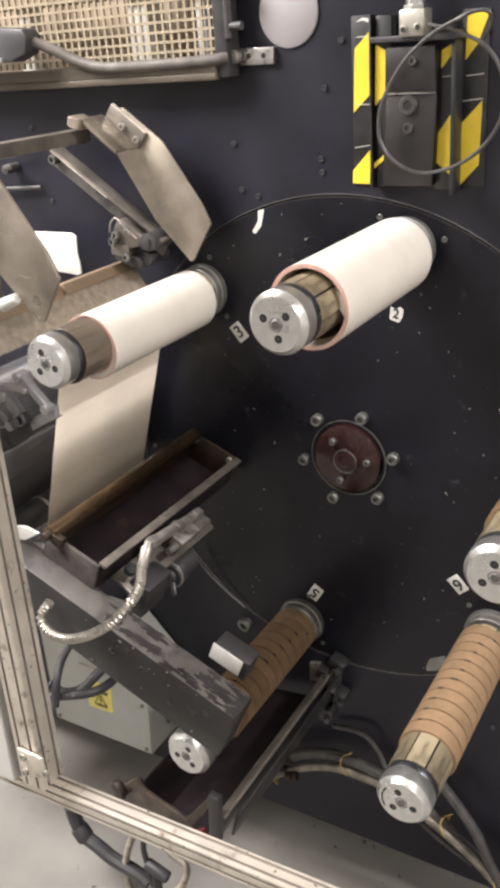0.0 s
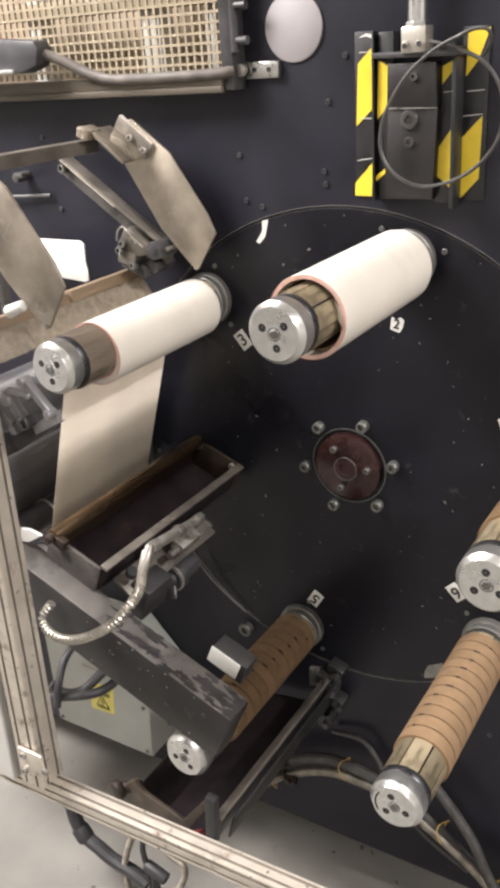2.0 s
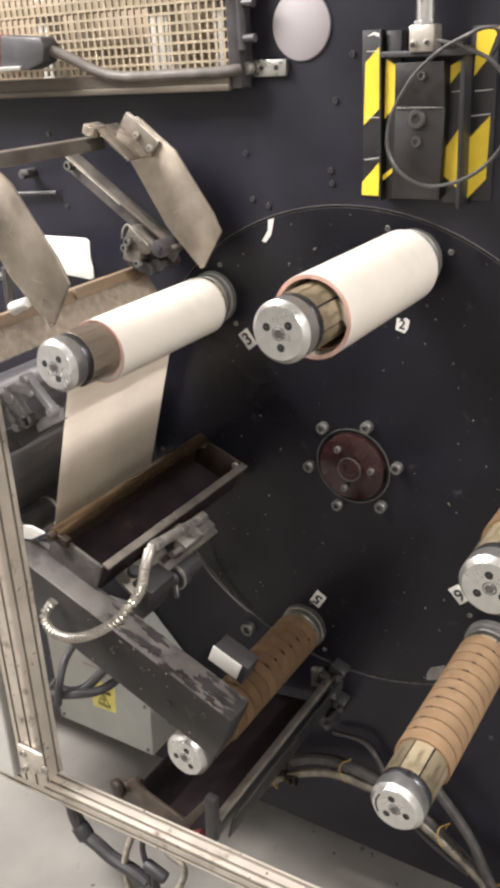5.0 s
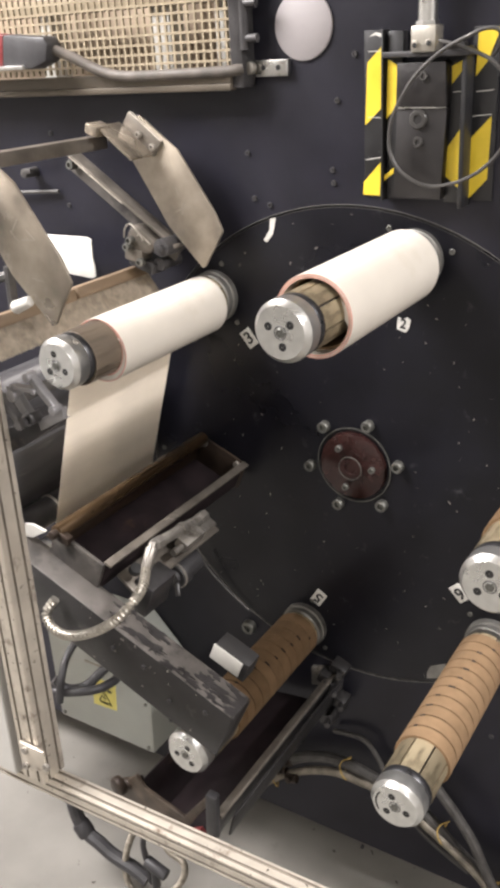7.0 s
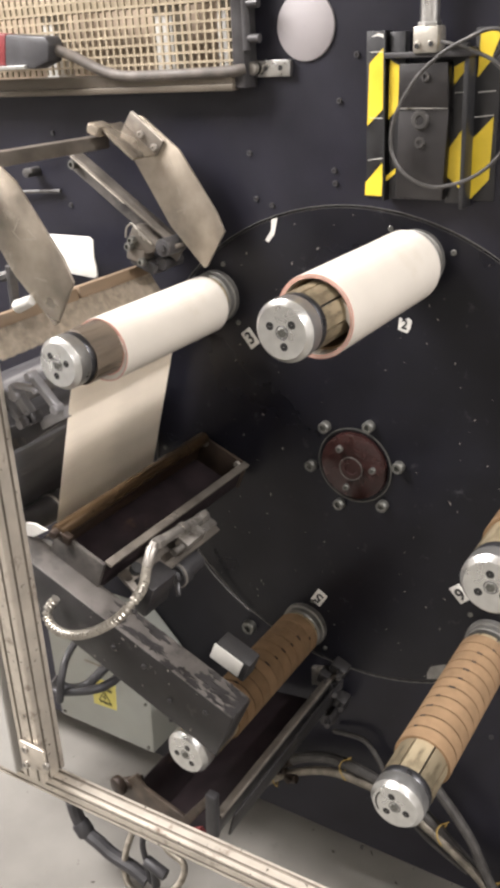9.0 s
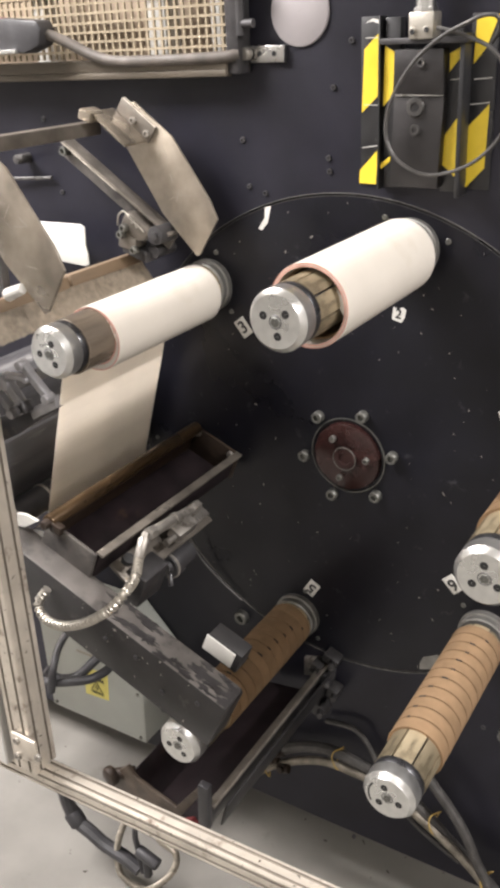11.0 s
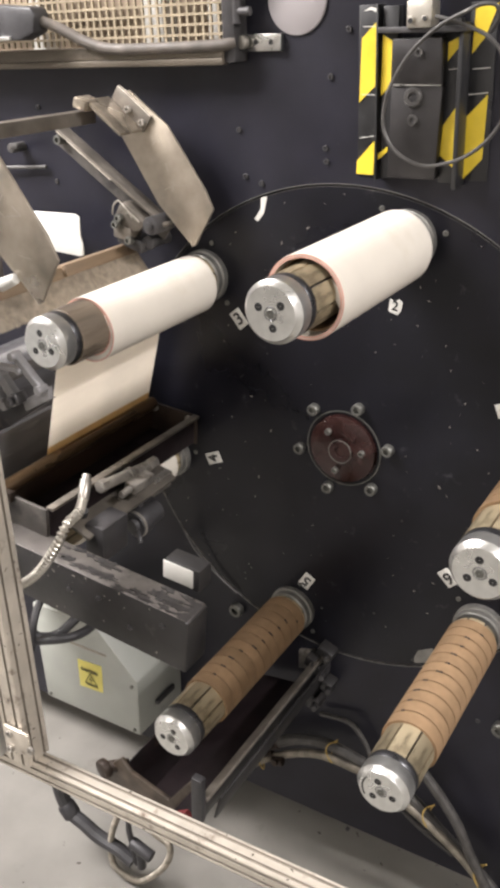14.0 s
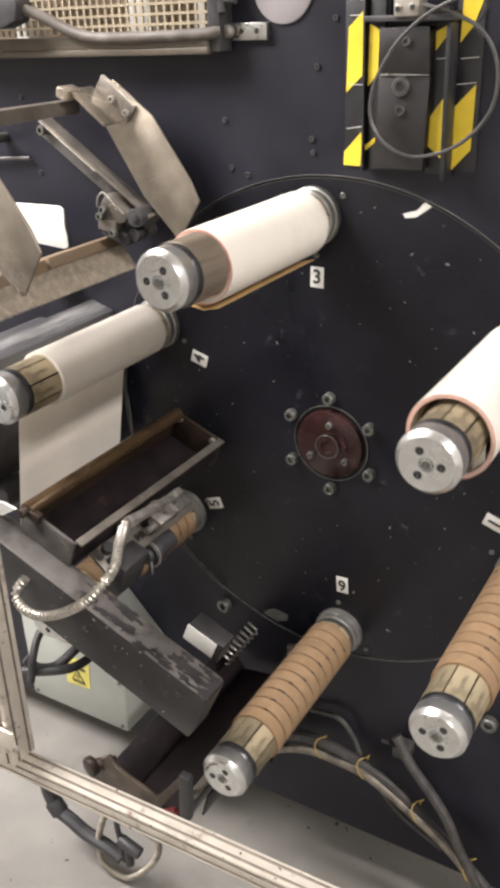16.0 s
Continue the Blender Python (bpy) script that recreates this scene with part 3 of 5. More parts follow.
# ---- the aluminium guard frame in front ----
def profile_beam(name, p0, p1, w, guard, n_groove=2, face=(0, -1, 0), label=""):
    """A slotted extrusion between two points with grooves on the face that looks along `face`."""
    p0, p1 = Vector(p0), Vector(p1)
    d = (p1 - p0).normalized()
    f = Vector(face)
    u = d.cross(f).normalized()
    L = (p1 - p0).length
    prof = []
    hw = w / 2
    g, dep = 0.0022, 0.0034

    def side(nv, tv):
        out = [nv * hw - tv * (hw - 0.0015)]
        for k in range(n_groove):
            c = (k + 0.5) / n_groove * w - hw
            out += [nv * hw + tv * (c - g), nv * (hw - dep) + tv * (c - g * 0.8), nv * (hw - dep) + tv * (c + g * 0.8), nv * hw + tv * (c + g)]
        out.append(nv * hw + tv * (hw - 0.0015))
        return out
    prof = side(f, u) + side(u, -f) + side(-f, -u) + side(-u, f)
    bm = bm_new()
    a = [bm.verts.new(p0 + v) for v in prof]
    b = [bm.verts.new(p1 + v) for v in prof]
    for i in range(len(prof)):
        j = (i + 1) % len(prof)
        bm.faces.new((a[i], a[j], b[j], b[i]))
    bm.faces.new(a[::-1]); bm.faces.new(b)
    ob = part(name, bm, M_ALU if n_groove else M_DOOREDGE, guard, label, smooth=False)
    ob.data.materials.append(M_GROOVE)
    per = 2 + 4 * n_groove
    # slot faces take a darker tone than the outer faces
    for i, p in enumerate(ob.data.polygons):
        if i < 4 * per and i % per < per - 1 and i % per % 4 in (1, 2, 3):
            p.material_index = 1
    return ob


def guard_frame():
    g = thing("guard_frame", (-0.25, -0.56, -0.96), "scuffed aluminium profile guard frame", "guard frame")
    profile_beam("post", (-0.2229, -0.56, -0.2945), (-0.200, -0.56, 1.1), 0.042, g, 2)
    profile_beam("bottom_rail", (-0.9, -0.56, -0.3337), (0.75, -0.56, -0.2739), 0.028, g, 2)
    profile_beam("leg", (-0.88, -0.56, -0.96), (-0.88, -0.56, -0.3471), 0.028, g, 2)
    profile_beam("leg", (0.73, -0.56, -0.96), (0.73, -0.56, -0.2889), 0.028, g, 2)
    profile_beam("outer_post", (-0.2775, -0.562, -0.2964), (-0.254, -0.562, 1.1), 0.045, g, 0, label="plain aluminium door edge")
    q = Vector((-0.2085, -0.5850, -0.2442))
    bm = bm_new(); add_box(bm, q, (0.046, 0.005, 0.042), None, 0.0015)
    cp = part("corner_plate", bm, M_ALU, g, "scuffed aluminium corner plate")
    sm = bolt_mesh("plate_bolt", 0.0055, 0.003, mat_=M_DULLSTEEL)
    for px in ((-0.2208, -0.5880, -0.2339), (-0.2238, -0.5880, -0.2631), (-0.1826, -0.5880, -0.2472)):
        shared("plate_bolt", sm, cp, Matrix.Translation(Vector(px) - ORG[g.name]))
    bm = bm_new(); add_box(bm, (-0.60, -0.562, 0.40), (0.575, 0.004, 1.40), None, 0.0005)
    pn = part("door_panel", bm, M_PANE, g, "hazy clear polycarbonate panel")
    pn.visible_shadow = False
    return g


# ---- call all ----
hall()
face_plate()
TURRET = turret()
guard_frame()


# ---- enveloper arm: slanted bar, trough with roller, fitting, conduit ----
PIVOT = (-0.38, -0.42, -0.265)


def along_y(bm, x, z, y0, y1, sx, sz, deg=0.0, bev=0.0):
    """A bar along y with the section sx by sz, turned by deg in the x-z plane (positive: right side down)."""
    return add_box(bm, (x, (y0 + y1) / 2, z), (sx, abs(y1 - y0), sz), RY(deg), bev)


def enveloper():
    e = thing("enveloper_arm", PIVOT, "black steel swing arm with a trough beside the turret", "swing arm")
    d = Vector((0.918, 0, -0.397)); u = Vector((0.397, 0, 0.918))
    tl = Vector((-0.352, 0, -0.014)); tr = Vector((0.036, 0, -0.182))
    bl, br = tl - u * 0.088, tr - u * 0.088
    bm = bm_new()
    add_prism(bm, [(tl.x, tl.z), (tr.x - 0.004, tr.z + 0.002), (tr.x, tr.z - 0.004), (br.x, br.z), (bl.x, bl.z)], -0.398, -0.446, 0.0025)
    bar = part("bar", bm, M_ARM, e, "worn black slanted bar")
    # upward faces get a paler scuffed material that also paints in the light on top
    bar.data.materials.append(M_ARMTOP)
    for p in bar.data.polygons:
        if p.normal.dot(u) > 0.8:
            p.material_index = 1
    sm = bolt_mesh("arm_screw", 0.0038, 0.003, mat_=M_BLACKSTEEL)
    rnd = random.Random(7)
    for k in range(4):
        q = tl.lerp(tr, 0.52 + 0.13 * k) - u * rnd.uniform(0.02, 0.07)
        shared("arm_screw", sm, bar, pose(q.x - PIVOT[0], -0.446 - PIVOT[1], q.z - PIVOT[2]))
    chip = [finish(add_prism(bm_new(), [(0.0035 * math.cos(q * 1.26) * rnd.uniform(0.5, 1), 0.0024 * math.sin(q * 1.26) * rnd.uniform(0.5, 1)) for q in range(5)], -0.0004, 0.0), "paint_chip", M_DULLSTEEL) for _ in range(4)]
    for k in range(22):
        q = tl.lerp(tr, rnd.uniform(0.25, 0.98)) - u * (0.003 + 0.08 * rnd.random() ** 2)
        o = shared("paint_chip", chip[k % 4], bar, pose(q.x - PIVOT[0], -0.446 - PIVOT[1], q.z - PIVOT[2], 0, rnd.uniform(0, 180), 0))
        z = rnd.choice((0.25, 0.35, 0.5, 0.8))
        o.scale = (z * rnd.uniform(0.7, 2), 1, z)
    # black paint left on the scuffed top, thicker towards the end
    for k in range(40):
        f, yy = 1 - 0.60 * rnd.random() ** 1.3, rnd.uniform(-0.440, -0.404)
        c = tl.lerp(tr, f) + u * 0.0002
        big = rnd.choice((0.4, 0.6, 0.9, 1.2)) * (0.5 + 0.7 * (f - 0.38))
        bm = bm_new()
        ring = []
        for i in range(19):
            a = 2 * math.pi * i / 19
            r = 0.012 * big * rnd.uniform(0.25, 1.25)
            y = max(-0.4455, min(-0.3985, yy + r * 0.8 * math.sin(a)))
            ring.append(c + d * min(max(2.1 * r * math.cos(a), -0.05), (1 - f) * 0.42) + Vector((0, y, 0)))
        lo, hi = [bm.verts.new(p) for p in ring], [bm.verts.new(p + u * (0.0006 + 0.00002 * k)) for p in ring]
        bm.faces.new(hi)
        for i in range(19):
            bm.faces.new((lo[i], lo[(i + 1) % 19], hi[(i + 1) % 19], hi[i]))
        part("paint_patch", bm, M_OLDPAINT, bar, "left-over black paint")
    # sensor block with a white label
    c = Vector((-0.0087, -0.3720, -0.1372)) + Vector((-0.006, 0, -0.012))
    bm = bm_new(); add_box(bm, c + Vector((0.006, 0.006, 0)), (0.058, 0.030, 0.036), RY(23), 0.002)
    blk = part("sensor_block", bm, M_ARM, e, "dark sensor block with a white label")
    bm = bm_new(); add_box(bm, c + Vector((0.001, -0.0096, 0.003)), (0.050, 0.0015, 0.029), RY(23), 0.0004)
    part("blank_label", bm, M_WHITE, blk, "blank white label")
    # trough: a thin U section along y
    w, h, th = 0.092, 0.052, 0.003
    tc = Vector((-0.242, 0, -0.010))
    for nm, off, sx, sz, m in (("trough_floor", -u * h, w, th, M_TROUGH), ("trough_side", -d * (w / 2) - u * (h / 2), th, h, M_RUSTSIDE), ("trough_side", d * (w / 2) - u * (h / 2), th, h, M_TROUGH)):
        bm = bm_new(); q = tc + off
        along_y(bm, q.x, q.z, -0.028, -0.400, sx, sz, 23.4, 0.0006)
        part(nm, bm, m, e, "dark red-brown trough plate")
    q = tc - u * (h / 2 + 0.002) - d * 0.002
    bm = bm_new(); add_box(bm, (q.x, -0.404, q.z), (w + 0.004, 0.006, h + 0.002), RY(23.4), 0.001)
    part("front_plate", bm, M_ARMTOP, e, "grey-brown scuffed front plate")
    q = tc + d * (w / 2 + 0.003)
    bm = bm_new(); along_y(bm, q.x, q.z, -0.024, -0.402, 0.013, 0.005, 23.4, 0.001)
    part("trough_rim", bm, M_OLDSTEEL, e, "bare steel rim")
    q = tc - u * (h / 2)
    bm = bm_new(); add_box(bm, (q.x, -0.027, q.z), (w + 0.012, 0.006, h + 0.004), RY(23.4), 0.001)
    part("end_plate", bm, M_RUST, e, "rusty end plate")
    for k in (-1, 1):
        q = tc + d * (k * 0.036) - u * 0.006
        bm = bm_new(); add_cyl(bm, (q.x, -0.024, q.z), (q.x, -0.036, q.z), 0.006, seg=10, bev=0.001)
        part("end_bolt", bm, M_DULLSTEEL, e)
    q = tc - d * (w / 2 - 0.004) + u * 0.002
    bm = bm_new(); add_cyl(bm, (q.x, -0.032, q.z), (q.x, -0.412, q.z), 0.0115, seg=24, bev=0.001)
    rl = part("roller", bm, M_ROLLER, e, "rust-brown guide roller")
    bm = bm_new(); add_cyl(bm, (q.x, -0.405, q.z), (q.x, -0.424, q.z), 0.007, seg=12, bev=0.001)
    add_box(bm, (q.x + 0.012, -0.408, q.z - 0.008), (0.022, 0.012, 0.016), RY(20), 0.002)
    part("roller_journal", bm, M_RUST, rl)
    # bracket plate with a slot and a pneumatic fitting under the rim
    b0, b1 = Vector((-0.2008, -0.3720, -0.0509)), Vector((-0.1964, -0.1500, -0.0874))
    bm = bm_new(); mid = (b0 + b1) / 2
    along_y(bm, mid.x + 0.006, mid.z - 0.012, b0.y, b1.y, 0.044, 0.006, 40, 0.0015)
    plate = part("bracket_plate", bm, M_OLDSTEEL, e, "grey steel bracket plate")
    bm = bm_new(); q = Vector((-0.1810, -0.3620, -0.0519)) + Vector((0, 0, -0.003))
    add_cyl(bm, q + Vector((0.0035, 0, 0.0045)), q + Vector((-0.002, 0, -0.003)), 0.0095, seg=20)
    part("slot_hole", bm, M_HOLE, plate)
    f0, f1 = Vector((-0.1766, -0.3000, -0.0368)), Vector((-0.1791, -0.2000, -0.0506))
    bm = bm_new(); add_cyl(bm, f0, f1, 0.0085, seg=18, bev=0.001); add_cyl(bm, f0, f0 + Vector((0, -0.016, 0.002)), 0.0105, seg=6, bev=0.001)
    add_cyl(bm, f1, f1 + Vector((0, 0.020, 0)), 0.010, seg=6, bev=0.001); add_cyl(bm, f0.lerp(f1, 0.5), f0.lerp(f1, 0.58), 0.011, seg=18)
    part("fitting", bm, M_DULLSTEEL, e, "worn steel hose fitting")
    bm = bm_new(); g = Vector((-0.1686, -0.2400, -0.0609))
    add_box(bm, g, (0.022, 0.05, 0.018), RY(30), 0.002); add_cyl(bm, g + Vector((0.004, -0.028, 0)), g + Vector((0.004, -0.05, 0)), 0.006, seg=12)
    add_box(bm, Vector((-0.2013, -0.1700, -0.0894)), (0.030, 0.05, 0.03), RY(30), 0.003)
    part("valve_body", bm, M_DULLSTEEL, e, "small valve body")
    bm = bm_new(); add_box(bm, Vector((-0.1808, -0.3300, -0.1072)), (0.035, 0.06, 0.06), RY(23), 0.003)
    part("valve_box", bm, M_BLACKSTEEL, e, "dark box under the fittings")
    q = Vector((-0.1903, -0.2500, -0.1262))
    bm = bm_new(); add_lathe(bm, [(0.0005, -0.268), (0.011, -0.268), (0.013, -0.262), (0.020, -0.262), (0.0225, -0.257), (0.0225, -0.240), (0.018, -0.236), (0.018, -0.205), (0.0005, -0.205)], 28, q.x, q.z, closed=False)
    reg = part("regulator", bm, M_RUBBER, e, "round black pressure regulator")
    bm = bm_new(); add_lathe(bm, [(0.0215, -0.2600), (0.0232, -0.2590), (0.0232, -0.2560), (0.0215, -0.2555)], 28, q.x, q.z)
    part("ring", bm, M_DULLSTEEL, reg, "worn steel ring")
    bm = bm_new(); add_cyl(bm, (q.x + 0.008, -0.266, q.z - 0.008), (q.x + 0.016, -0.276, q.z - 0.024), 0.0042, seg=8, bev=0.0008)
    part("nipple", bm, M_BLACKSTEEL, reg, "small steel nipple")
    bm = bm_new(); add_cyl(bm, (q.x - 0.006, -0.230, q.z + 0.018), (q.x - 0.008, -0.230, q.z + 0.040), 0.006, seg=6, bev=0.001)
    part("nipple", bm, M_BLACKSTEEL, reg, "small steel nipple")
    k0, k1 = Vector((-0.1351, -0.3720, -0.0003)), Vector((-0.1324, -0.3920, -0.0214))
    bm = bm_new(); add_cyl(bm, k0, k1, 0.0088, 0.0078, seg=18, bev=0.001); add_cyl(bm, k0, k0 + (k0 - k1).normalized() * 0.008, 0.0065, seg=14)
    part("elbow", bm, M_DULLSTEEL, e, "steel conduit elbow")
    bm = bm_new()
    add_tube(bm, spline([k1, (-0.1133, -0.4250, -0.0268), (-0.1025, -0.4600, -0.0283), (-0.1235, -0.4750, -0.0550), (-0.1703, -0.4800, -0.0889), (-0.2162, -0.4800, -0.1083), (-0.2518, -0.4750, -0.1096), (-0.2701, -0.4650, -0.0971), (-0.2583, -0.4550, -0.0748)], 10), 0.0074, 14, 0.0028, 0.0074)
    part("conduit", bm, M_CONDUIT, e, "ribbed steel flexible conduit")
    bm = bm_new(); add_prism(bm, [(-0.3266, 0.0100), (-0.3023, 0.0045), (-0.3313, -0.0127), (-0.3484, -0.0151), (-0.3434, 0.0077)], -0.408, -0.412)
    part("white_tab", bm, M_WHITE, e, "white plastic tab")
    return e


# ---- black cables by the box; the arm lifts them ----
LOOP = Vector((-0.52, -0.30, -0.45))


def cable_loop():
    c = thing("cable_bundle", tuple(LOOP), "bundle of thick black cables looping before the grey box", "cables")
    bm = bm_new(); add_tube(bm, spline([(-0.4370, -0.3300, -0.3768), (-0.4185, -0.3200, -0.3973), (-0.3927, -0.3000, -0.3967), (-0.3750, -0.2700, -0.3769), (-0.3676, -0.2200, -0.3638), (-0.3902, -0.1500, -0.3655)], 10), 0.009, 12)
    part("cable", bm, M_RUBBER, c, "thick black looping cable")
    bm = bm_new(); add_tube(bm, spline([(-0.4505, -0.3300, -0.4101), (-0.4023, -0.3200, -0.3987), (-0.3682, -0.2900, -0.3996), (-0.3673, -0.2400, -0.4093), (-0.3790, -0.1800, -0.4079), (-0.4156, -0.1000, -0.4196)], 10), 0.0085, 12)
    part("cable", bm, M_RUBBER, c, "thick black looping cable")
    bm = bm_new(); add_tube(bm, spline([(-0.4211, -0.3400, -0.4143), (-0.4178, -0.3300, -0.3695), (-0.4269, -0.3000, -0.3435), (-0.4299, -0.2600, -0.3272), (-0.4404, -0.2000, -0.3244)], 10), 0.007, 12)
    part("cable", bm, M_RUBBER, c, "thick black looping cable")
    return c


# ---- tray under the lowest mandrel ----
def lower_tray():
    t = thing("lower_tray", (-0.12, -0.2, -0.53), "black steel tray beneath the lowest mandrels", "tray")
    def slab(nm, p, q, y0, y1, th, m, lab=""):
        p, q = Vector((p[0], 0, p[1])), Vector((q[0], 0, q[1]))
        c, l = (p + q) / 2, (q - p)
        bm = bm_new(); along_y(bm, c.x, c.z, y0, y1, l.length, th, math.degrees(math.atan2(-l.z, l.x)), 0.001)
        return part(nm, bm, m, t, lab)
    slab("tray_side", (-0.032, -0.432), (-0.062, -0.512), -0.018, -0.405, 0.005, M_BLACKSTEEL, "dark tray side")
    slab("tray_floor", (-0.062, -0.512), (-0.178, -0.528), -0.018, -0.40, 0.005, M_TROUGH, "greasy tray floor")
    slab("tray_side", (-0.178, -0.528), (-0.212, -0.470), -0.018, -0.40, 0.005, M_TROUGH)
    slab("tray_rim", (-0.026, -0.428), (-0.042, -0.434), -0.018, -0.408, 0.005, M_OLDSTEEL, "bare steel edge")
    slab("tray_skirt", (-0.022, -0.446), (-0.036, -0.496), -0.015, -0.38, 0.004, M_ARM, "dark outer skirt")
    bm = bm_new(); add_prism(bm, [(-0.0846, -0.4400), (-0.0538, -0.4317), (-0.0219, -0.4398), (-0.0235, -0.4480), (-0.0330, -0.4558), (-0.0609, -0.4759), (-0.0856, -0.4827)], -0.002, -0.012, 0.002)
    part("bracket", bm, M_DULLSTEEL, t, "worn steel mounting bracket")
    bm = bm_new(); add_prism(bm, [(-0.034, -0.434), (-0.062, -0.512), (-0.178, -0.528), (-0.212, -0.470), (-0.20, -0.51), (-0.185, -0.548), (-0.06, -0.532)], -0.400, -0.406, 0)
    part("end_lip", bm, M_ARM, t)
    bm = bm_new(); add_prism(bm, [(-0.2312, -0.4587), (-0.1944, -0.4237), (-0.1772, -0.4446), (-0.1026, -0.4679), (-0.0473, -0.3921), (-0.0431, -0.4038), (-0.0993, -0.4907), (-0.1102, -0.5216), (-0.2481, -0.5256)], -0.400, -0.408, 0.0015)
    part("front_plate", bm, M_TRAYFRONT, t, "grimy brown front plate")
    bm = bm_new(); add_box(bm, Vector((-0.0697, -0.4140, -0.4822)), (0.034, 0.010, 0.026), RY(-35), 0.002)
    part("red_stop", bm, M_REDPART, t, "dark red stop block")
    bm = bm_new(); add_box(bm, Vector((-0.0355, -0.4170, -0.4200)), (0.018, 0.014, 0.0899), RY(3.8), 0.002)
    part("end_strap", bm, M_RUBBER, t, "black strap")
    k = Vector((-0.2249, -0.4100, -0.4542))
    bm = bm_new(); add_cyl(bm, k, k + Vector((0.03, 0.02, 0.004)), 0.010, seg=16, bev=0.002); add_cyl(bm, k + Vector((-0.004, -0.012, 0)), k + Vector((0, 0.002, 0)), 0.017, seg=20, bev=0.004)
    part("knob", bm, M_RUST, t, "rusty clamp knob")
    return t


# ---- grey electrical box with a warning sign ----
def electric_box():
    y = -0.15
    b = thing("electrical_box", (-0.5, -0.07, -0.68), "grey painted electrical box fixed to the machine face", "electrical box")
    bm = bm_new(); add_prism(bm, [(-0.640, -0.676), (-0.384, -0.676), (-0.376, -0.535), (-0.470, -0.430), (-0.640, -0.430)], -0.002, y, 0.004)
    body = part("body", bm, M_BOX, b)
    bm = bm_new(); p, q = Vector((-0.5433, -0.1500, -0.4953)), Vector((-0.4485, -0.1500, -0.4954)); add_box(bm, (p + q) / 2 + Vector((0, -0.0005, 0)), ((q - p).length, 0.001, 0.0045), RY(math.degrees(math.atan2(p.z - q.z, q.x - p.x))))
    part("seam", bm, M_GROOVE, body)
    c = Vector((-0.4992, -0.1510, -0.5710))
    s = [(-0.5301, -0.5332), (-0.4657, -0.5285), (-0.4712, -0.5981), (-0.5336, -0.6028)]
    bm = bm_new(); add_prism(bm, s, y - 0.0012, y)
    st = part("warning_sticker", bm, M_CAUTION, b, "yellow electrical caution sticker")
    o = Vector(ORG[b.name])
    for nm, m in (("caution_word", glyph("CAUTION", 0.0100)), ):
        w = new(nm, m); w.parent = st; w.matrix_basis = Matrix.Translation(c + Vector((-0.001, -0.0018, 0.0185)) - o)
    tri = bm_new()
    def edge(a, z):
        a, z = Vector(a), Vector(z)
        dd = z - a
        add_box(tri, (a + z) / 2 + c, (dd.length + 0.001, 0.0008, 0.0014), RY(math.degrees(math.atan2(-dd.z, dd.x))))
    k = 1.15
    for p, q in (((-0.014, -0.013), (0.014, -0.013)), ((-0.014, -0.013), (0, 0.011)), ((0.014, -0.013), (0, 0.011)), ((0.002, 0.004), (-0.003, -0.003)), ((-0.003, -0.003), (0.003, -0.003)), ((0.003, -0.003), (-0.001, -0.010))):
        edge((p[0] * k, -0.0016, p[1] * k), (q[0] * k, -0.0016, q[1] * k))
    edge((-0.014, -0.0016, -0.0185), (0.017, -0.0016, -0.0185))
    part("triangle", tri, M_INK, st)
    bm = bm_new(); add_box(bm, (-0.374, -0.07, -0.622), (0.008, 0.06, 0.012), RY(0), 0.002)
    part("latch", bm, M_RUBBER, b, "black latch")
    sm = bolt_mesh("corner_screw", 0.004, 0.003)
    for x, z in ((-0.628, -0.664), (-0.396, -0.664), (-0.39, -0.55)):
        shared("corner_screw", sm, b, Matrix.Translation(Vector((x, y, z)) - o))
    return b


def hose(name, pts, r, m, label, cat, group="", ribs=0.0, seg=10, pitch=0.0045, n=10):
    sp = spline(pts, n)
    lo = min(sp, key=lambda p: p.z)
    bm = bm_new(); add_tube(bm, sp, r, seg, ribs, pitch)
    return solo(name, bm, m, tuple(lo), label, cat, group)


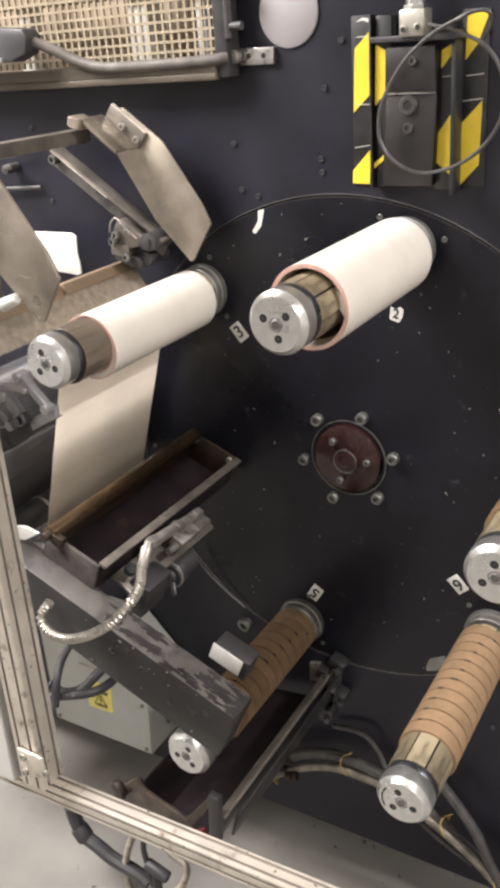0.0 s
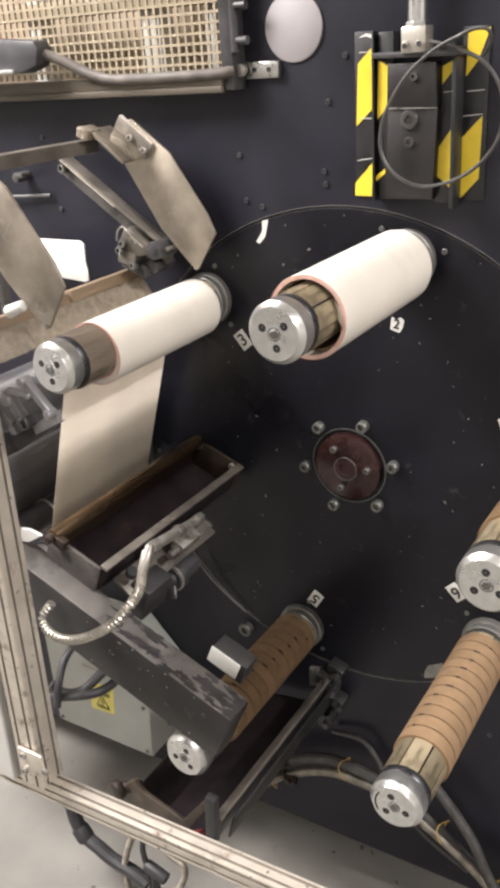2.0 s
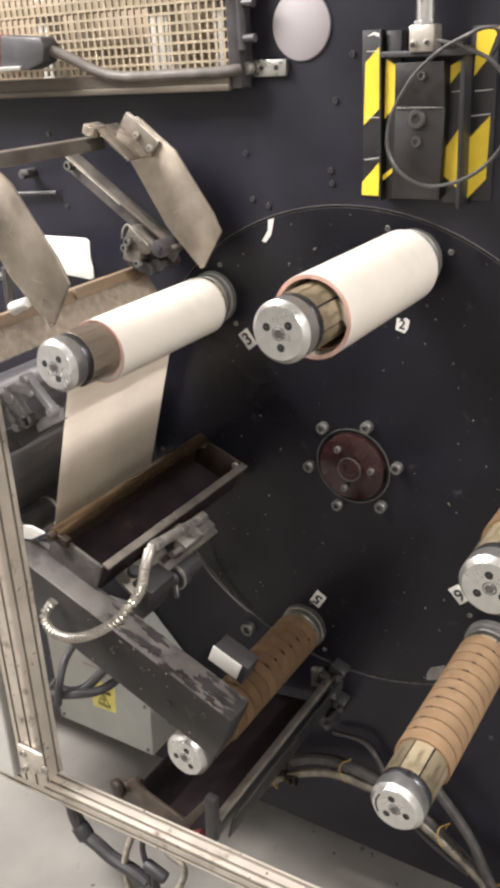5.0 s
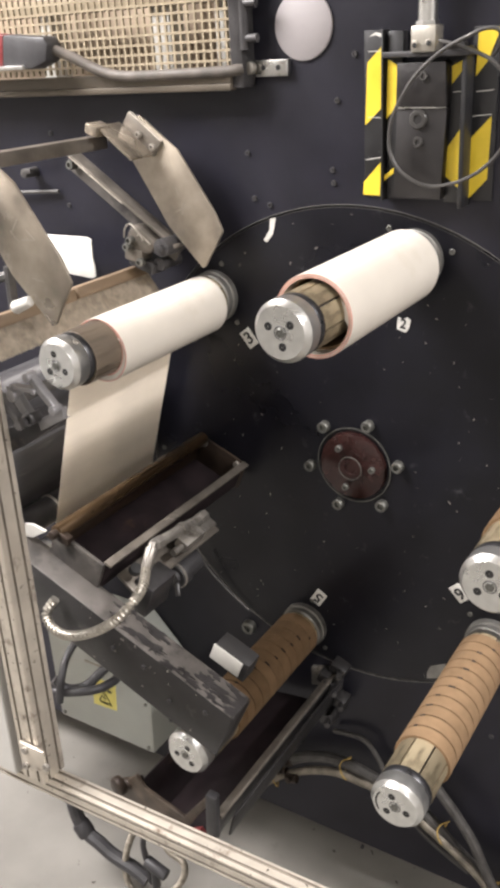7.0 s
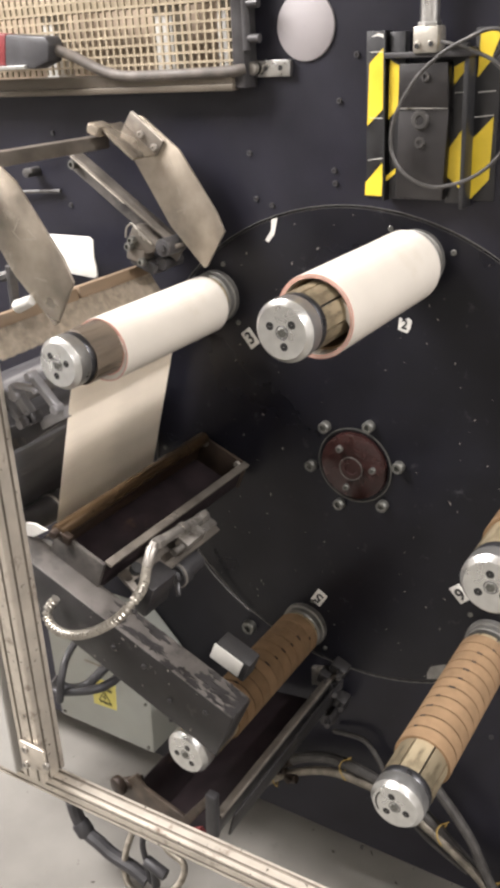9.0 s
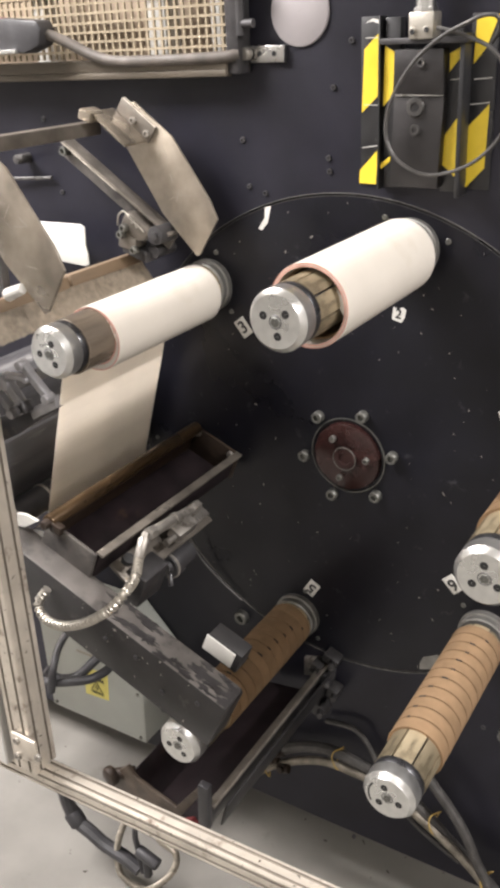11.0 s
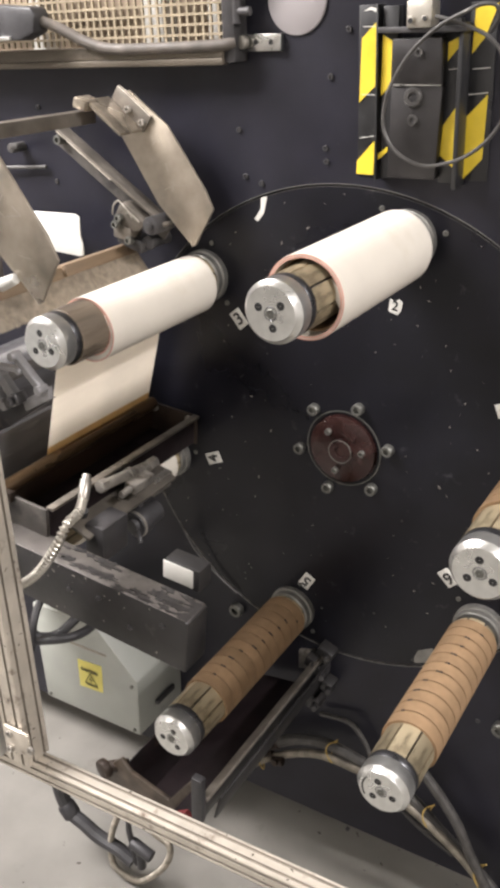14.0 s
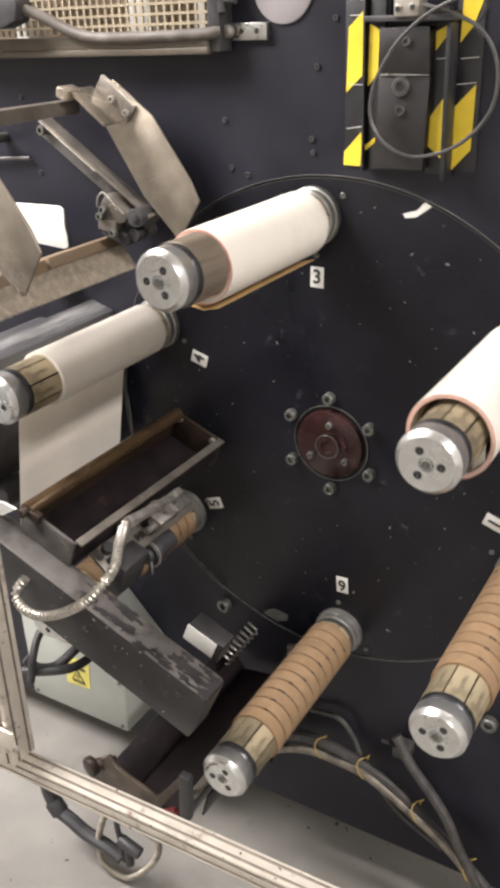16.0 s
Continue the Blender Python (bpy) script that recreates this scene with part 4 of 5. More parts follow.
def lower_cables():
    # bundle along the machine face
    g2 = "conduits along the machine face"
    hose("conduit", [(-0.2276, -0.1600, -0.7797), (-0.2029, -0.1000, -0.7531), (-0.1574, -0.0600, -0.7146), (-0.0989, -0.0450, -0.6791), (-0.0288, -0.0450, -0.6464), (0.0375, -0.0450, -0.6437), (0.1029, -0.0500, -0.6474), (0.1996, -0.0500, -0.7016), (0.2726, -0.0500, -0.7550), (0.3412, -0.0500, -0.8324)], 0.0085, M_OLDCONDUIT, "ribbed steel conduit tied along the black machine face", "conduit", g2, 0.0012, 10)
    hose("conduit", [(-0.2057, -0.0500, -0.7400), (-0.1138, -0.0400, -0.6577), (-0.0396, -0.0350, -0.6254), (0.0328, -0.0350, -0.6262), (0.1440, -0.0400, -0.6545), (0.2240, -0.0400, -0.7200), (0.3258, -0.0400, -0.8082), (0.3849, -0.0400, -0.8925)], 0.011, M_GREYCONDUIT, "dark grey conduit tied along the black machine face", "conduit", g2)
    hose("conduit", [(0.1473, -0.0300, -0.5443), (0.1800, -0.0400, -0.5879), (0.2213, -0.0450, -0.6313), (0.2573, -0.0500, -0.6773), (0.2879, -0.0500, -0.7461), (0.3301, -0.0500, -0.8243)], 0.0095, M_GREYCONDUIT, "dark grey conduit dropping from a small junction block", "conduit", g2)
    hose("conduit", [(-0.0365, -0.0150, -0.5722), (0.0260, -0.0200, -0.5622), (0.0587, -0.0200, -0.5961), (0.0868, -0.0250, -0.6489), (0.1534, -0.0300, -0.7242), (0.2452, -0.0300, -0.7772)], 0.005, M_GREYCONDUIT, "thin dark hose on the machine face", "conduit", g2)
    bm = bm_new(); add_box(bm, Vector((0.1579, -0.0180, -0.5795)), (0.032, 0.034, 0.024), None, 0.003); add_cyl(bm, (0.1332, -0.0200, -0.5756), (0.1165, -0.0200, -0.5778), 0.004, seg=10)
    solo("junction_block", bm, M_GREYCONDUIT, tuple(Vector((0.1588, -0.0180, -0.6039))), "small grey junction block on the machine face", "junction box")
    for k, (p, lean) in enumerate((((-0.1466, -0.0550, -0.7048), 30), ((0.0004, -0.0420, -0.6282), -20), ((0.0890, -0.0450, -0.6346), -20), ((0.1971, -0.0450, -0.6892), -40), ((0.2991, -0.0450, -0.7816), -35))):
        p = Vector(p)
        bm = bm_new()
        n = 28
        ring = [p + Vector((0.006 * math.cos(radians(lean)) * math.sin(a * 2), 0.016 * math.cos(a), 0.022 * math.sin(a))) for a in [2 * math.pi * i / n for i in range(n + 1)]]
        add_tube(bm, ring, 0.0014, 6); add_tube(bm, [ring[6], ring[6] + Vector((0.012, -0.006, 0.016))], 0.0013, 5)
        solo("cable_tie", bm, M_TIE, tuple(p), "yellow cable tie round the conduits", "cable tie", "yellow cable ties")
    # valves under the disc
    v = thing("valve_cluster", (-0.0589, -0.0100, -0.6287), "greasy black valve cluster with brass fittings", "valve")
    rnd = random.Random(3)
    for k in range(6):
        q = Vector((-0.0335, -0.0140, -0.5083)) + Vector((rnd.uniform(-0.025, 0.025), rnd.uniform(-0.012, 0.004), -0.028 + 0.024 * k + rnd.uniform(-0.006, 0.006)))
        bm = bm_new(); add_box(bm, q, (rnd.uniform(0.02, 0.035), 0.03, rnd.uniform(0.014, 0.026)), RY(rnd.uniform(-25, 25)), 0.003)
        add_cyl(bm, q + Vector((0.005, -0.012, 0)), q + Vector((0.012, -0.03, 0.003)), 0.006, seg=12, bev=0.001)
        part("valve_body", bm, M_ARM if k % 3 else M_BLACKSTEEL, v)
    for k, p in enumerate(((-0.1395, -0.0500, -0.6907), (-0.1103, -0.0600, -0.6908), (-0.1269, -0.0450, -0.6669))):
        p = Vector(p)
        bm = bm_new(); add_cyl(bm, p + Vector((-0.012, 0, -0.003)), p + Vector((0.012, 0, 0.004)), 0.009, seg=8, bev=0.001); add_cyl(bm, p, p + Vector((0, -0.016, 0.008)), 0.006, seg=8, bev=0.001)
        solo("pipe_fitting", bm, M_RUST, tuple(p - Vector((0, 0, 0.009))), "greasy brown pipe fitting on the conduit", "pipe fitting", "greasy pipe fittings")
    # hoses near the floor, below the guard rail
    g3 = "hoses below the guard rail"
    hose("hose", [(-0.3565, -0.2700, -0.7655), (-0.3792, -0.2700, -0.8243), (-0.3914, -0.2700, -0.8789), (-0.3850, -0.2700, -0.9340), (-0.3227, -0.2700, -0.9349), (-0.2526, -0.2700, -0.8515), (-0.2324, -0.2700, -0.7851), (-0.2685, -0.2700, -0.7676), (-0.2851, -0.2700, -0.7313)], 0.0070, M_OLDCONDUIT, "ribbed steel hose looped below the guard rail", "hose", g3, 0.0011, 10)
    hose("hose", [(-0.5150, -0.2700, -0.7600), (-0.5090, -0.2700, -0.8000), (-0.4900, -0.2700, -0.8340), (-0.4575, -0.2700, -0.8480), (-0.4224, -0.2700, -0.8641), (-0.3704, -0.2700, -0.8720), (-0.3332, -0.2700, -0.8856)], 0.0145, M_RUBBER, "thick black hose below the guard rail", "hose", g3)
    hose("hose", [(-0.3242, -0.2700, -0.8865), (-0.3293, -0.2700, -0.8332), (-0.3328, -0.2700, -0.7803), (-0.3107, -0.2700, -0.7152), (-0.2722, -0.2800, -0.6277)], 0.006, M_RUBBER, "thin black hose below the guard rail", "hose", g3)
    bm = bm_new(); q = Vector((-0.3114, -0.2700, -0.8388)); add_cyl(bm, q + Vector((-0.02, 0, 0.01)), q + Vector((0.03, 0, -0.005)), 0.0125, seg=16, bev=0.003); add_cyl(bm, q, q + Vector((0, 0, -0.05)), 0.009, seg=14, bev=0.002)
    solo("hose_coupling", bm, M_RUBBER, tuple(q - Vector((0, 0, 0.05))), "black hose coupling below the guard rail", "hose coupling", "hose couplings")
    bm = bm_new(); add_cyl(bm, Vector((-0.5060, -0.2700, -0.8140)), Vector((-0.4860, -0.2700, -0.8420)), 0.0185, seg=20, bev=0.006)
    solo("hose_coupling", bm, M_RUBBER, tuple(Vector((-0.4998, -0.2700, -0.8480))), "black hose coupling below the guard rail", "hose coupling", "hose couplings")


# ---- paper guide above the winding roll: blades, bar, lever, brush ----
def paper_guide():
    g = thing("paper_guide", (-0.35, -0.2, 0.33), "worn steel paper guide with two hanging blades", "paper guide")
    out = [(-0.231, 0.326), (-0.224, 0.329), (-0.187, 0.386), (-0.2, 0.415), (-0.262, 0.506), (-0.328, 0.556), (-0.338, 0.555), (-0.356, 0.525), (-0.351, 0.488), (-0.29, 0.388)]
    for y in (-0.058, -0.402):
        bm = bm_new(); add_prism(bm, out, y, y - 0.004, 0.0008)
        bl = part("blade", bm, M_BLADE, g, "scratched steel blade")
        rnd = random.Random(int(-y * 1000))
        for k in range(7):
            x, z = rnd.uniform(-0.30, -0.23), 0
            z = 0.455 - (x + 0.265) * 1.3 + rnd.uniform(-0.05, 0.05)
            sc = add_box(bm_new(), (0, 0, 0), (rnd.uniform(0.008, 0.026), 0.0004, rnd.uniform(0.0006, 0.0016)))
            shared("scratch", finish(sc, "scratch", M_SCUFF), bl, pose(x + 0.35, y - 0.0041 + 0.2, z - 0.33, 0, rnd.uniform(-80, 80), 0))
    bm = bm_new(); along_y(bm, -0.392, 0.520, -0.085, -0.60, 0.026, 0.020, 0, 0.0015)
    part("cross_bar", bm, M_OLDSTEEL, g, "square steel cross bar")
    # angle bracket between bar and blade
    o = Vector(ORG[g.name])
    sm = bolt_mesh("bracket_bolt", 0.0052, 0.006, mat_=M_DULLSTEEL)
    e = Vector((0.789, 0, -0.614)); n = Vector((0.614, 0, 0.789))
    for y0 in (-0.062, -0.396):
        a = Vector((-0.3335, y0, 0.5190))
        bm = bm_new(); add_box(bm, a + n * 0.0135 - Vector((0, 0.003, 0)), (0.074, 0.005, 0.028), RY(37.9), 0.0012)
        br = part("angle_bracket", bm, M_OLDSTEEL, g, "bent steel angle bracket")
        bm = bm_new(); add_box(bm, a + n * 0.001 - e * 0.004 - Vector((0, 0.0325, 0)), (0.078, 0.055, 0.005), RY(37.9), 0.0015)
        add_box(bm, a - e * 0.044 - n * 0.006 - Vector((0, 0.050, 0)), (0.024, 0.036, 0.016), RY(20), 0.003)
        part("bracket_foot", bm, M_BLADE, br, "paler steel bracket foot")
        # pale strip along the upright leg's top edge
        bm = bm_new(); add_box(bm, a + n * 0.0278 - Vector((0, 0.003, 0)), (0.070, 0.0052, 0.0012), RY(37.9))
        part("bright_edge", bm, M_EDGELINE, br, "bright line painted along the edge")
        for k in (-0.002, 0.029):
            shared("bracket_bolt", sm, br, Matrix.Translation(a + e * k + n * 0.0115 - Vector((0, 0.0055, 0)) - o))
    # lever channel
    a, b = Vector((-0.4897, -0.0500, 0.4891)), Vector((-0.2820, -0.0500, 0.3448))
    dd = b - a
    an = math.degrees(math.atan2(-dd.z, dd.x))
    bm = bm_new(); add_box(bm, (a + b) / 2, (dd.length, 0.006, 0.036), RY(an), 0.001)
    n = Vector((dd.z, 0, -dd.x)).normalized()
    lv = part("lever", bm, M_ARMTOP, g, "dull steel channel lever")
    bm = bm_new(); add_box(bm, (a + b) / 2 - n * 0.016 + Vector((0, -0.012, 0)), (dd.length, 0.026, 0.005), RY(an), 0.001)
    part("lever_flange", bm, M_OLDSTEEL, lv, "stained steel flange")
    # lit edge of the lever, painted as a thin bright strip
    bm = bm_new(); add_box(bm, a.lerp(b, 0.28) - n * 0.0138 + Vector((0, -0.0252, 0)), (dd.length * 0.5, 0.001, 0.0014), RY(an))
    part("bright_edge", bm, M_EDGELINE, lv, "bright line painted along the edge")
    sm = bolt_mesh("pivot_bolt", 0.008, 0.012)
    o = Vector(ORG[g.name])
    for q in ((-0.4832, -0.0560, 0.4808), (-0.3013, -0.0660, 0.3523)):
        shared("pivot_bolt", sm, lv, Matrix.Translation(Vector(q) - o))
    # clamp
    c = Vector((-0.3444, -0.0750, 0.3699))
    bm = bm_new(); add_prism(bm, [(-0.3494, 0.392), (-0.3379, 0.3908), (-0.303, 0.3645), (-0.316, 0.349), (-0.3295, 0.3473), (-0.3560, 0.3536), (-0.3640, 0.3700)], -0.062, -0.084, 0.002)
    add_box(bm, c + Vector((-0.006, 0.004, -0.026)), (0.036, 0.03, 0.022), RY(10), 0.003)
    cl = part("clamp", bm, M_OLDSTEEL, g, "greasy clamp block")
    wire = [(-0.3660, -0.086, 0.372), (-0.357, -0.092, 0.388), (-0.344, -0.094, 0.396), (-0.335, -0.092, 0.386), (-0.322, -0.090, 0.374), (-0.312, -0.088, 0.364)]
    bm = bm_new(); add_tube(bm, spline(wire, 6), 0.0016, 6)
    part("lock_wire", bm, M_CONDUIT, cl, "thin bent steel wire")
    bm = bm_new(); add_tube(bm, spline([(-0.335, -0.088, 0.377), (-0.326, -0.093, 0.379), (-0.322, -0.092, 0.370)], 6), 0.0016, 6)
    part("lock_wire", bm, M_CONDUIT, cl)
    sm2 = bolt_mesh("clamp_bolt", 0.0065, 0.010)
    for dx, dz in ((-0.0068, -0.0016), (-0.0142, -0.0122), (0.010, -0.036)):
        shared("clamp_bolt", sm2, cl, Matrix.Translation(c + Vector((dx, -0.010, dz)) - o))
    bm = bm_new(); q = Vector((-0.290, -0.0900, 0.3593)); add_cyl(bm, q, q + Vector((0, 0.05, 0)), 0.0145, seg=24, bev=0.002); add_cyl(bm, q, q + Vector((0, -0.004, 0)), 0.007, seg=12, bev=0.001)
    part("pivot", bm, M_BLACKSTEEL, g)
    bm = bm_new(); q = Vector((-0.3415, -0.0600, 0.3279)); add_box(bm, q, (0.05, 0.04, 0.02), RY(20), 0.003); add_cyl(bm, q + Vector((0.03, -0.01, 0)), q + Vector((0.03, 0.04, 0)), 0.011, seg=16)
    part("brush_mount", bm, M_BLACKSTEEL, g)
    # brush
    s = thing("brush_bar", (-0.372, -0.2, 0.26), "wooden brush bar with tan bristles above the winding roll", "brush")
    bm = bm_new(); along_y(bm, -0.372, 0.309, -0.035, -0.215, 0.026, 0.018, -12, 0.002)
    part("wood_back", bm, M_WOOD, s, "worn wooden back")
    bm = bm_new(); along_y(bm, -0.374, 0.307, -0.218, -0.410, 0.026, 0.018, -12, 0.002)
    part("wood_back", bm, M_WOOD, s, "worn wooden back")
    verts, faces = [], []
    rnd = random.Random(11)
    oo = Vector(ORG[s.name])
    for k in range(5200):
        y = -0.036 - 0.373 * rnd.random()
        p = Vector((-0.374 + rnd.uniform(-0.010, 0.012), y, 0.301)) - oo
        q = p + Vector((0.026 + rnd.gauss(0, 0.0012), rnd.gauss(0, 0.0010), -0.036 + rnd.gauss(0, 0.0008)))
        w = 0.0004
        i = len(verts)
        for cpt, ww in ((p, w), (q, w * 0.5)):
            verts += [(cpt.x, cpt.y - ww, cpt.z), (cpt.x + ww, cpt.y + ww, cpt.z + ww), (cpt.x - ww, cpt.y + ww, cpt.z - ww)]
        faces += [(i, i + 1, i + 4, i + 3), (i + 1, i + 2, i + 5, i + 4), (i + 2, i, i + 3, i + 5)]
    me = bpy.data.meshes.new("bristles"); me.from_pydata(verts, [], faces); me.materials.append(M_BRISTLE)
    b = new("bristles", me); b.parent = s; tagged(b, "dense tan bristles", kind="stuff")
    # white plate
    bm = bm_new(); add_prism(bm, [(-0.6059, 0.3585), (-0.4777, 0.3595), (-0.4683, 0.3542), (-0.4708, 0.3237), (-0.4677, 0.3110), (-0.4683, 0.2909), (-0.4768, 0.2872), (-0.6186, 0.2980)], -0.05, -0.053, 0.0006)
    wp = thing("white_plate", (-0.515, -0.03, 0.29), "white plastic plate on a short stem", "plate")
    part("plate", bm, M_WHITE, wp)
    bm = bm_new(); add_cyl(bm, (-0.53, 0.001, 0.32), (-0.53, -0.05, 0.32), 0.008, seg=14)
    part("stem", bm, M_BLACKSTEEL, wp)


def left_mechanism():
    """Dark rollers, beams and linkage behind the paper web."""
    g = thing("infeed_unit", (-0.55, -0.2, -0.15), "dark greasy infeed rollers and guide plates", "infeed unit")
    bm = bm_new(); along_y(bm, -0.455, 0.165, 0.0, -0.52, 0.05, 0.028, 18, 0.003); part("guide_beam", bm, M_STREAK, g)
    bm = bm_new(); along_y(bm, -0.53, 0.215, 0.0, -0.52, 0.06, 0.02, 10, 0.002); part("guide_beam", bm, M_ARM, g)
    bm = bm_new(); along_y(bm, -0.505, 0.085, 0.0, -0.52, 0.11, 0.008, 40, 0.002); part("guide_plate", bm, M_STREAK, g, "greasy guide plate")
    bm = bm_new(); along_y(bm, -0.475, 0.000, 0.0, -0.52, 0.008, 0.12, 12, 0.002); part("guide_plate", bm, M_STREAK, g)
    bm = bm_new(); add_cyl(bm, (-0.465, 0.0, -0.075), (-0.465, -0.5, -0.075), 0.024, seg=28, bev=0.002); part("roller", bm, M_RUBBER, g, "black rubber roller")
    bm = bm_new(); add_cyl(bm, (-0.60, 0.0, 0.09), (-0.60, -0.5, 0.09), 0.045, seg=32, bev=0.002); part("roller", bm, M_STREAK, g, "dusty grey roller")
    me = finish(add_lathe(bm_new(), [(0.0242, 0.003), (0.0262, 0.0015), (0.0262, -0.0015), (0.0242, -0.003)], 28), "roller_ring", M_DULLSTEEL)
    for k in range(5):
        shared("roller_ring", me, g, Matrix.Translation(Vector((-0.465, -0.085 - 0.08 * k, -0.075)) - ORG[g.name]))
    for p, q in (((-0.4107, -0.3000, 0.3682), (-0.4136, -0.3000, 0.3037)), ((-0.4553, -0.2800, 0.3432), (-0.4045, -0.2800, 0.3558))):
        bm = bm_new(); add_tube(bm, [p, q], 0.008, 8); part("link", bm, M_GREYCONDUIT, g)
    bm = bm_new(); q = Vector((-0.2700, -0.4100, 0.3520)); add_cyl(bm, q + Vector((-0.02, 0, -0.006)), q + Vector((0.01, 0, 0.006)), 0.009, 0.007, seg=16, bev=0.002); part("handle", bm, M_WHITE, g, "pale plastic handle")
    hose("wire", [(-0.3761, -0.0400, 0.1548), (-0.3814, -0.0350, 0.0998), (-0.3934, -0.0300, 0.0417), (-0.3907, -0.0300, -0.0140), (-0.3900, -0.0300, -0.0542)], 0.0022, M_GREYCONDUIT, "thin grey wire hanging on the machine face", "wire", seg=8)
    hose("wire", [(-0.3267, -0.0300, -0.2172), (-0.3056, -0.0200, -0.2741), (-0.2682, -0.0120, -0.3196), (-0.2209, -0.0080, -0.3573)], 0.0018, M_GREYCONDUIT, "thin grey wire running down the machine face", "wire", seg=8)
    # coil spring
    a, b = Vector((-0.1840, -0.0800, -0.4626)), Vector((-0.1423, -0.0300, -0.4023))
    ax = (b - a); L = ax.length; ax.normalize(); s = ax.cross(Vector((0, 0, 1))).normalized(); v = ax.cross(s)
    pts = [a + ax * (L * i / 96) + (s * math.cos(2 * math.pi * i / 12) + v * math.sin(2 * math.pi * i / 12)) * 0.013 for i in range(97)]
    bm = bm_new(); add_tube(bm, pts, 0.0018, 6)
    solo("coil_spring", bm, M_DULLSTEEL, tuple(a), "greasy steel coil spring by the machine face", "spring")


# ---- cutter linkage beside the web, swung back when the paper is cut ----
CUT = Vector((-0.1976, -0.5300, 0.2442))


def cutter():
    g = thing("cutter_linkage", tuple(CUT), "worn steel cutter linkage beside the paper web", "cutter linkage")
    for p, q, w in (((-0.1829, -0.5300, 0.2925), (-0.1441, -0.5300, 0.2934), 0.006), ((-0.1813, -0.5300, 0.2827), (-0.1611, -0.5300, 0.2557), 0.013), ((-0.1515, -0.5300, 0.3098), (-0.1175, -0.5300, 0.2744), 0.009), ((-0.2096, -0.5300, 0.2755), (-0.1783, -0.5300, 0.2454), 0.010)):
        p, q = Vector(p), Vector(q)
        bm = bm_new(); add_box(bm, (p + q) / 2, ((q - p).length, 0.010, w), RY(math.degrees(math.atan2(-(q - p).z, (q - p).x))), 0.0012)
        for e in (p, q):
            add_cyl(bm, e + Vector((0, 0.006, 0)), e - Vector((0, 0.009, 0)), w * 0.6, seg=14, bev=0.001)
        part("link", bm, M_DUSTY, g, "worn steel link")
    q = Vector((-0.1634, -0.5300, 0.2538))
    bm = bm_new(); add_box(bm, q, (0.026, 0.018, 0.014), RY(-25), 0.002); add_cyl(bm, q, q + Vector((0, -0.014, 0)), 0.006, seg=6, bev=0.001)
    part("clevis", bm, M_BLACKSTEEL, g, "greasy clevis block")
    bm = bm_new(); add_prism(bm, [(-0.1570, 0.2511), (-0.1124, 0.2758), (-0.1136, 0.2600), (-0.1540, 0.2384)], -0.518, -0.526, 0.001)
    part("knife_plate", bm, M_DUSTY, g, "dull grey knife plate")
    bm = bm_new(); add_prism(bm, [(-0.2547, 0.2150), (-0.1573, 0.2496), (-0.1136, 0.2600), (-0.1969, 0.2063), (-0.2650, 0.1732)], -0.512, -0.517, 0.001)
    part("carrier_plate", bm, M_BLACKSTEEL, g, "dark carrier plate")
    return g


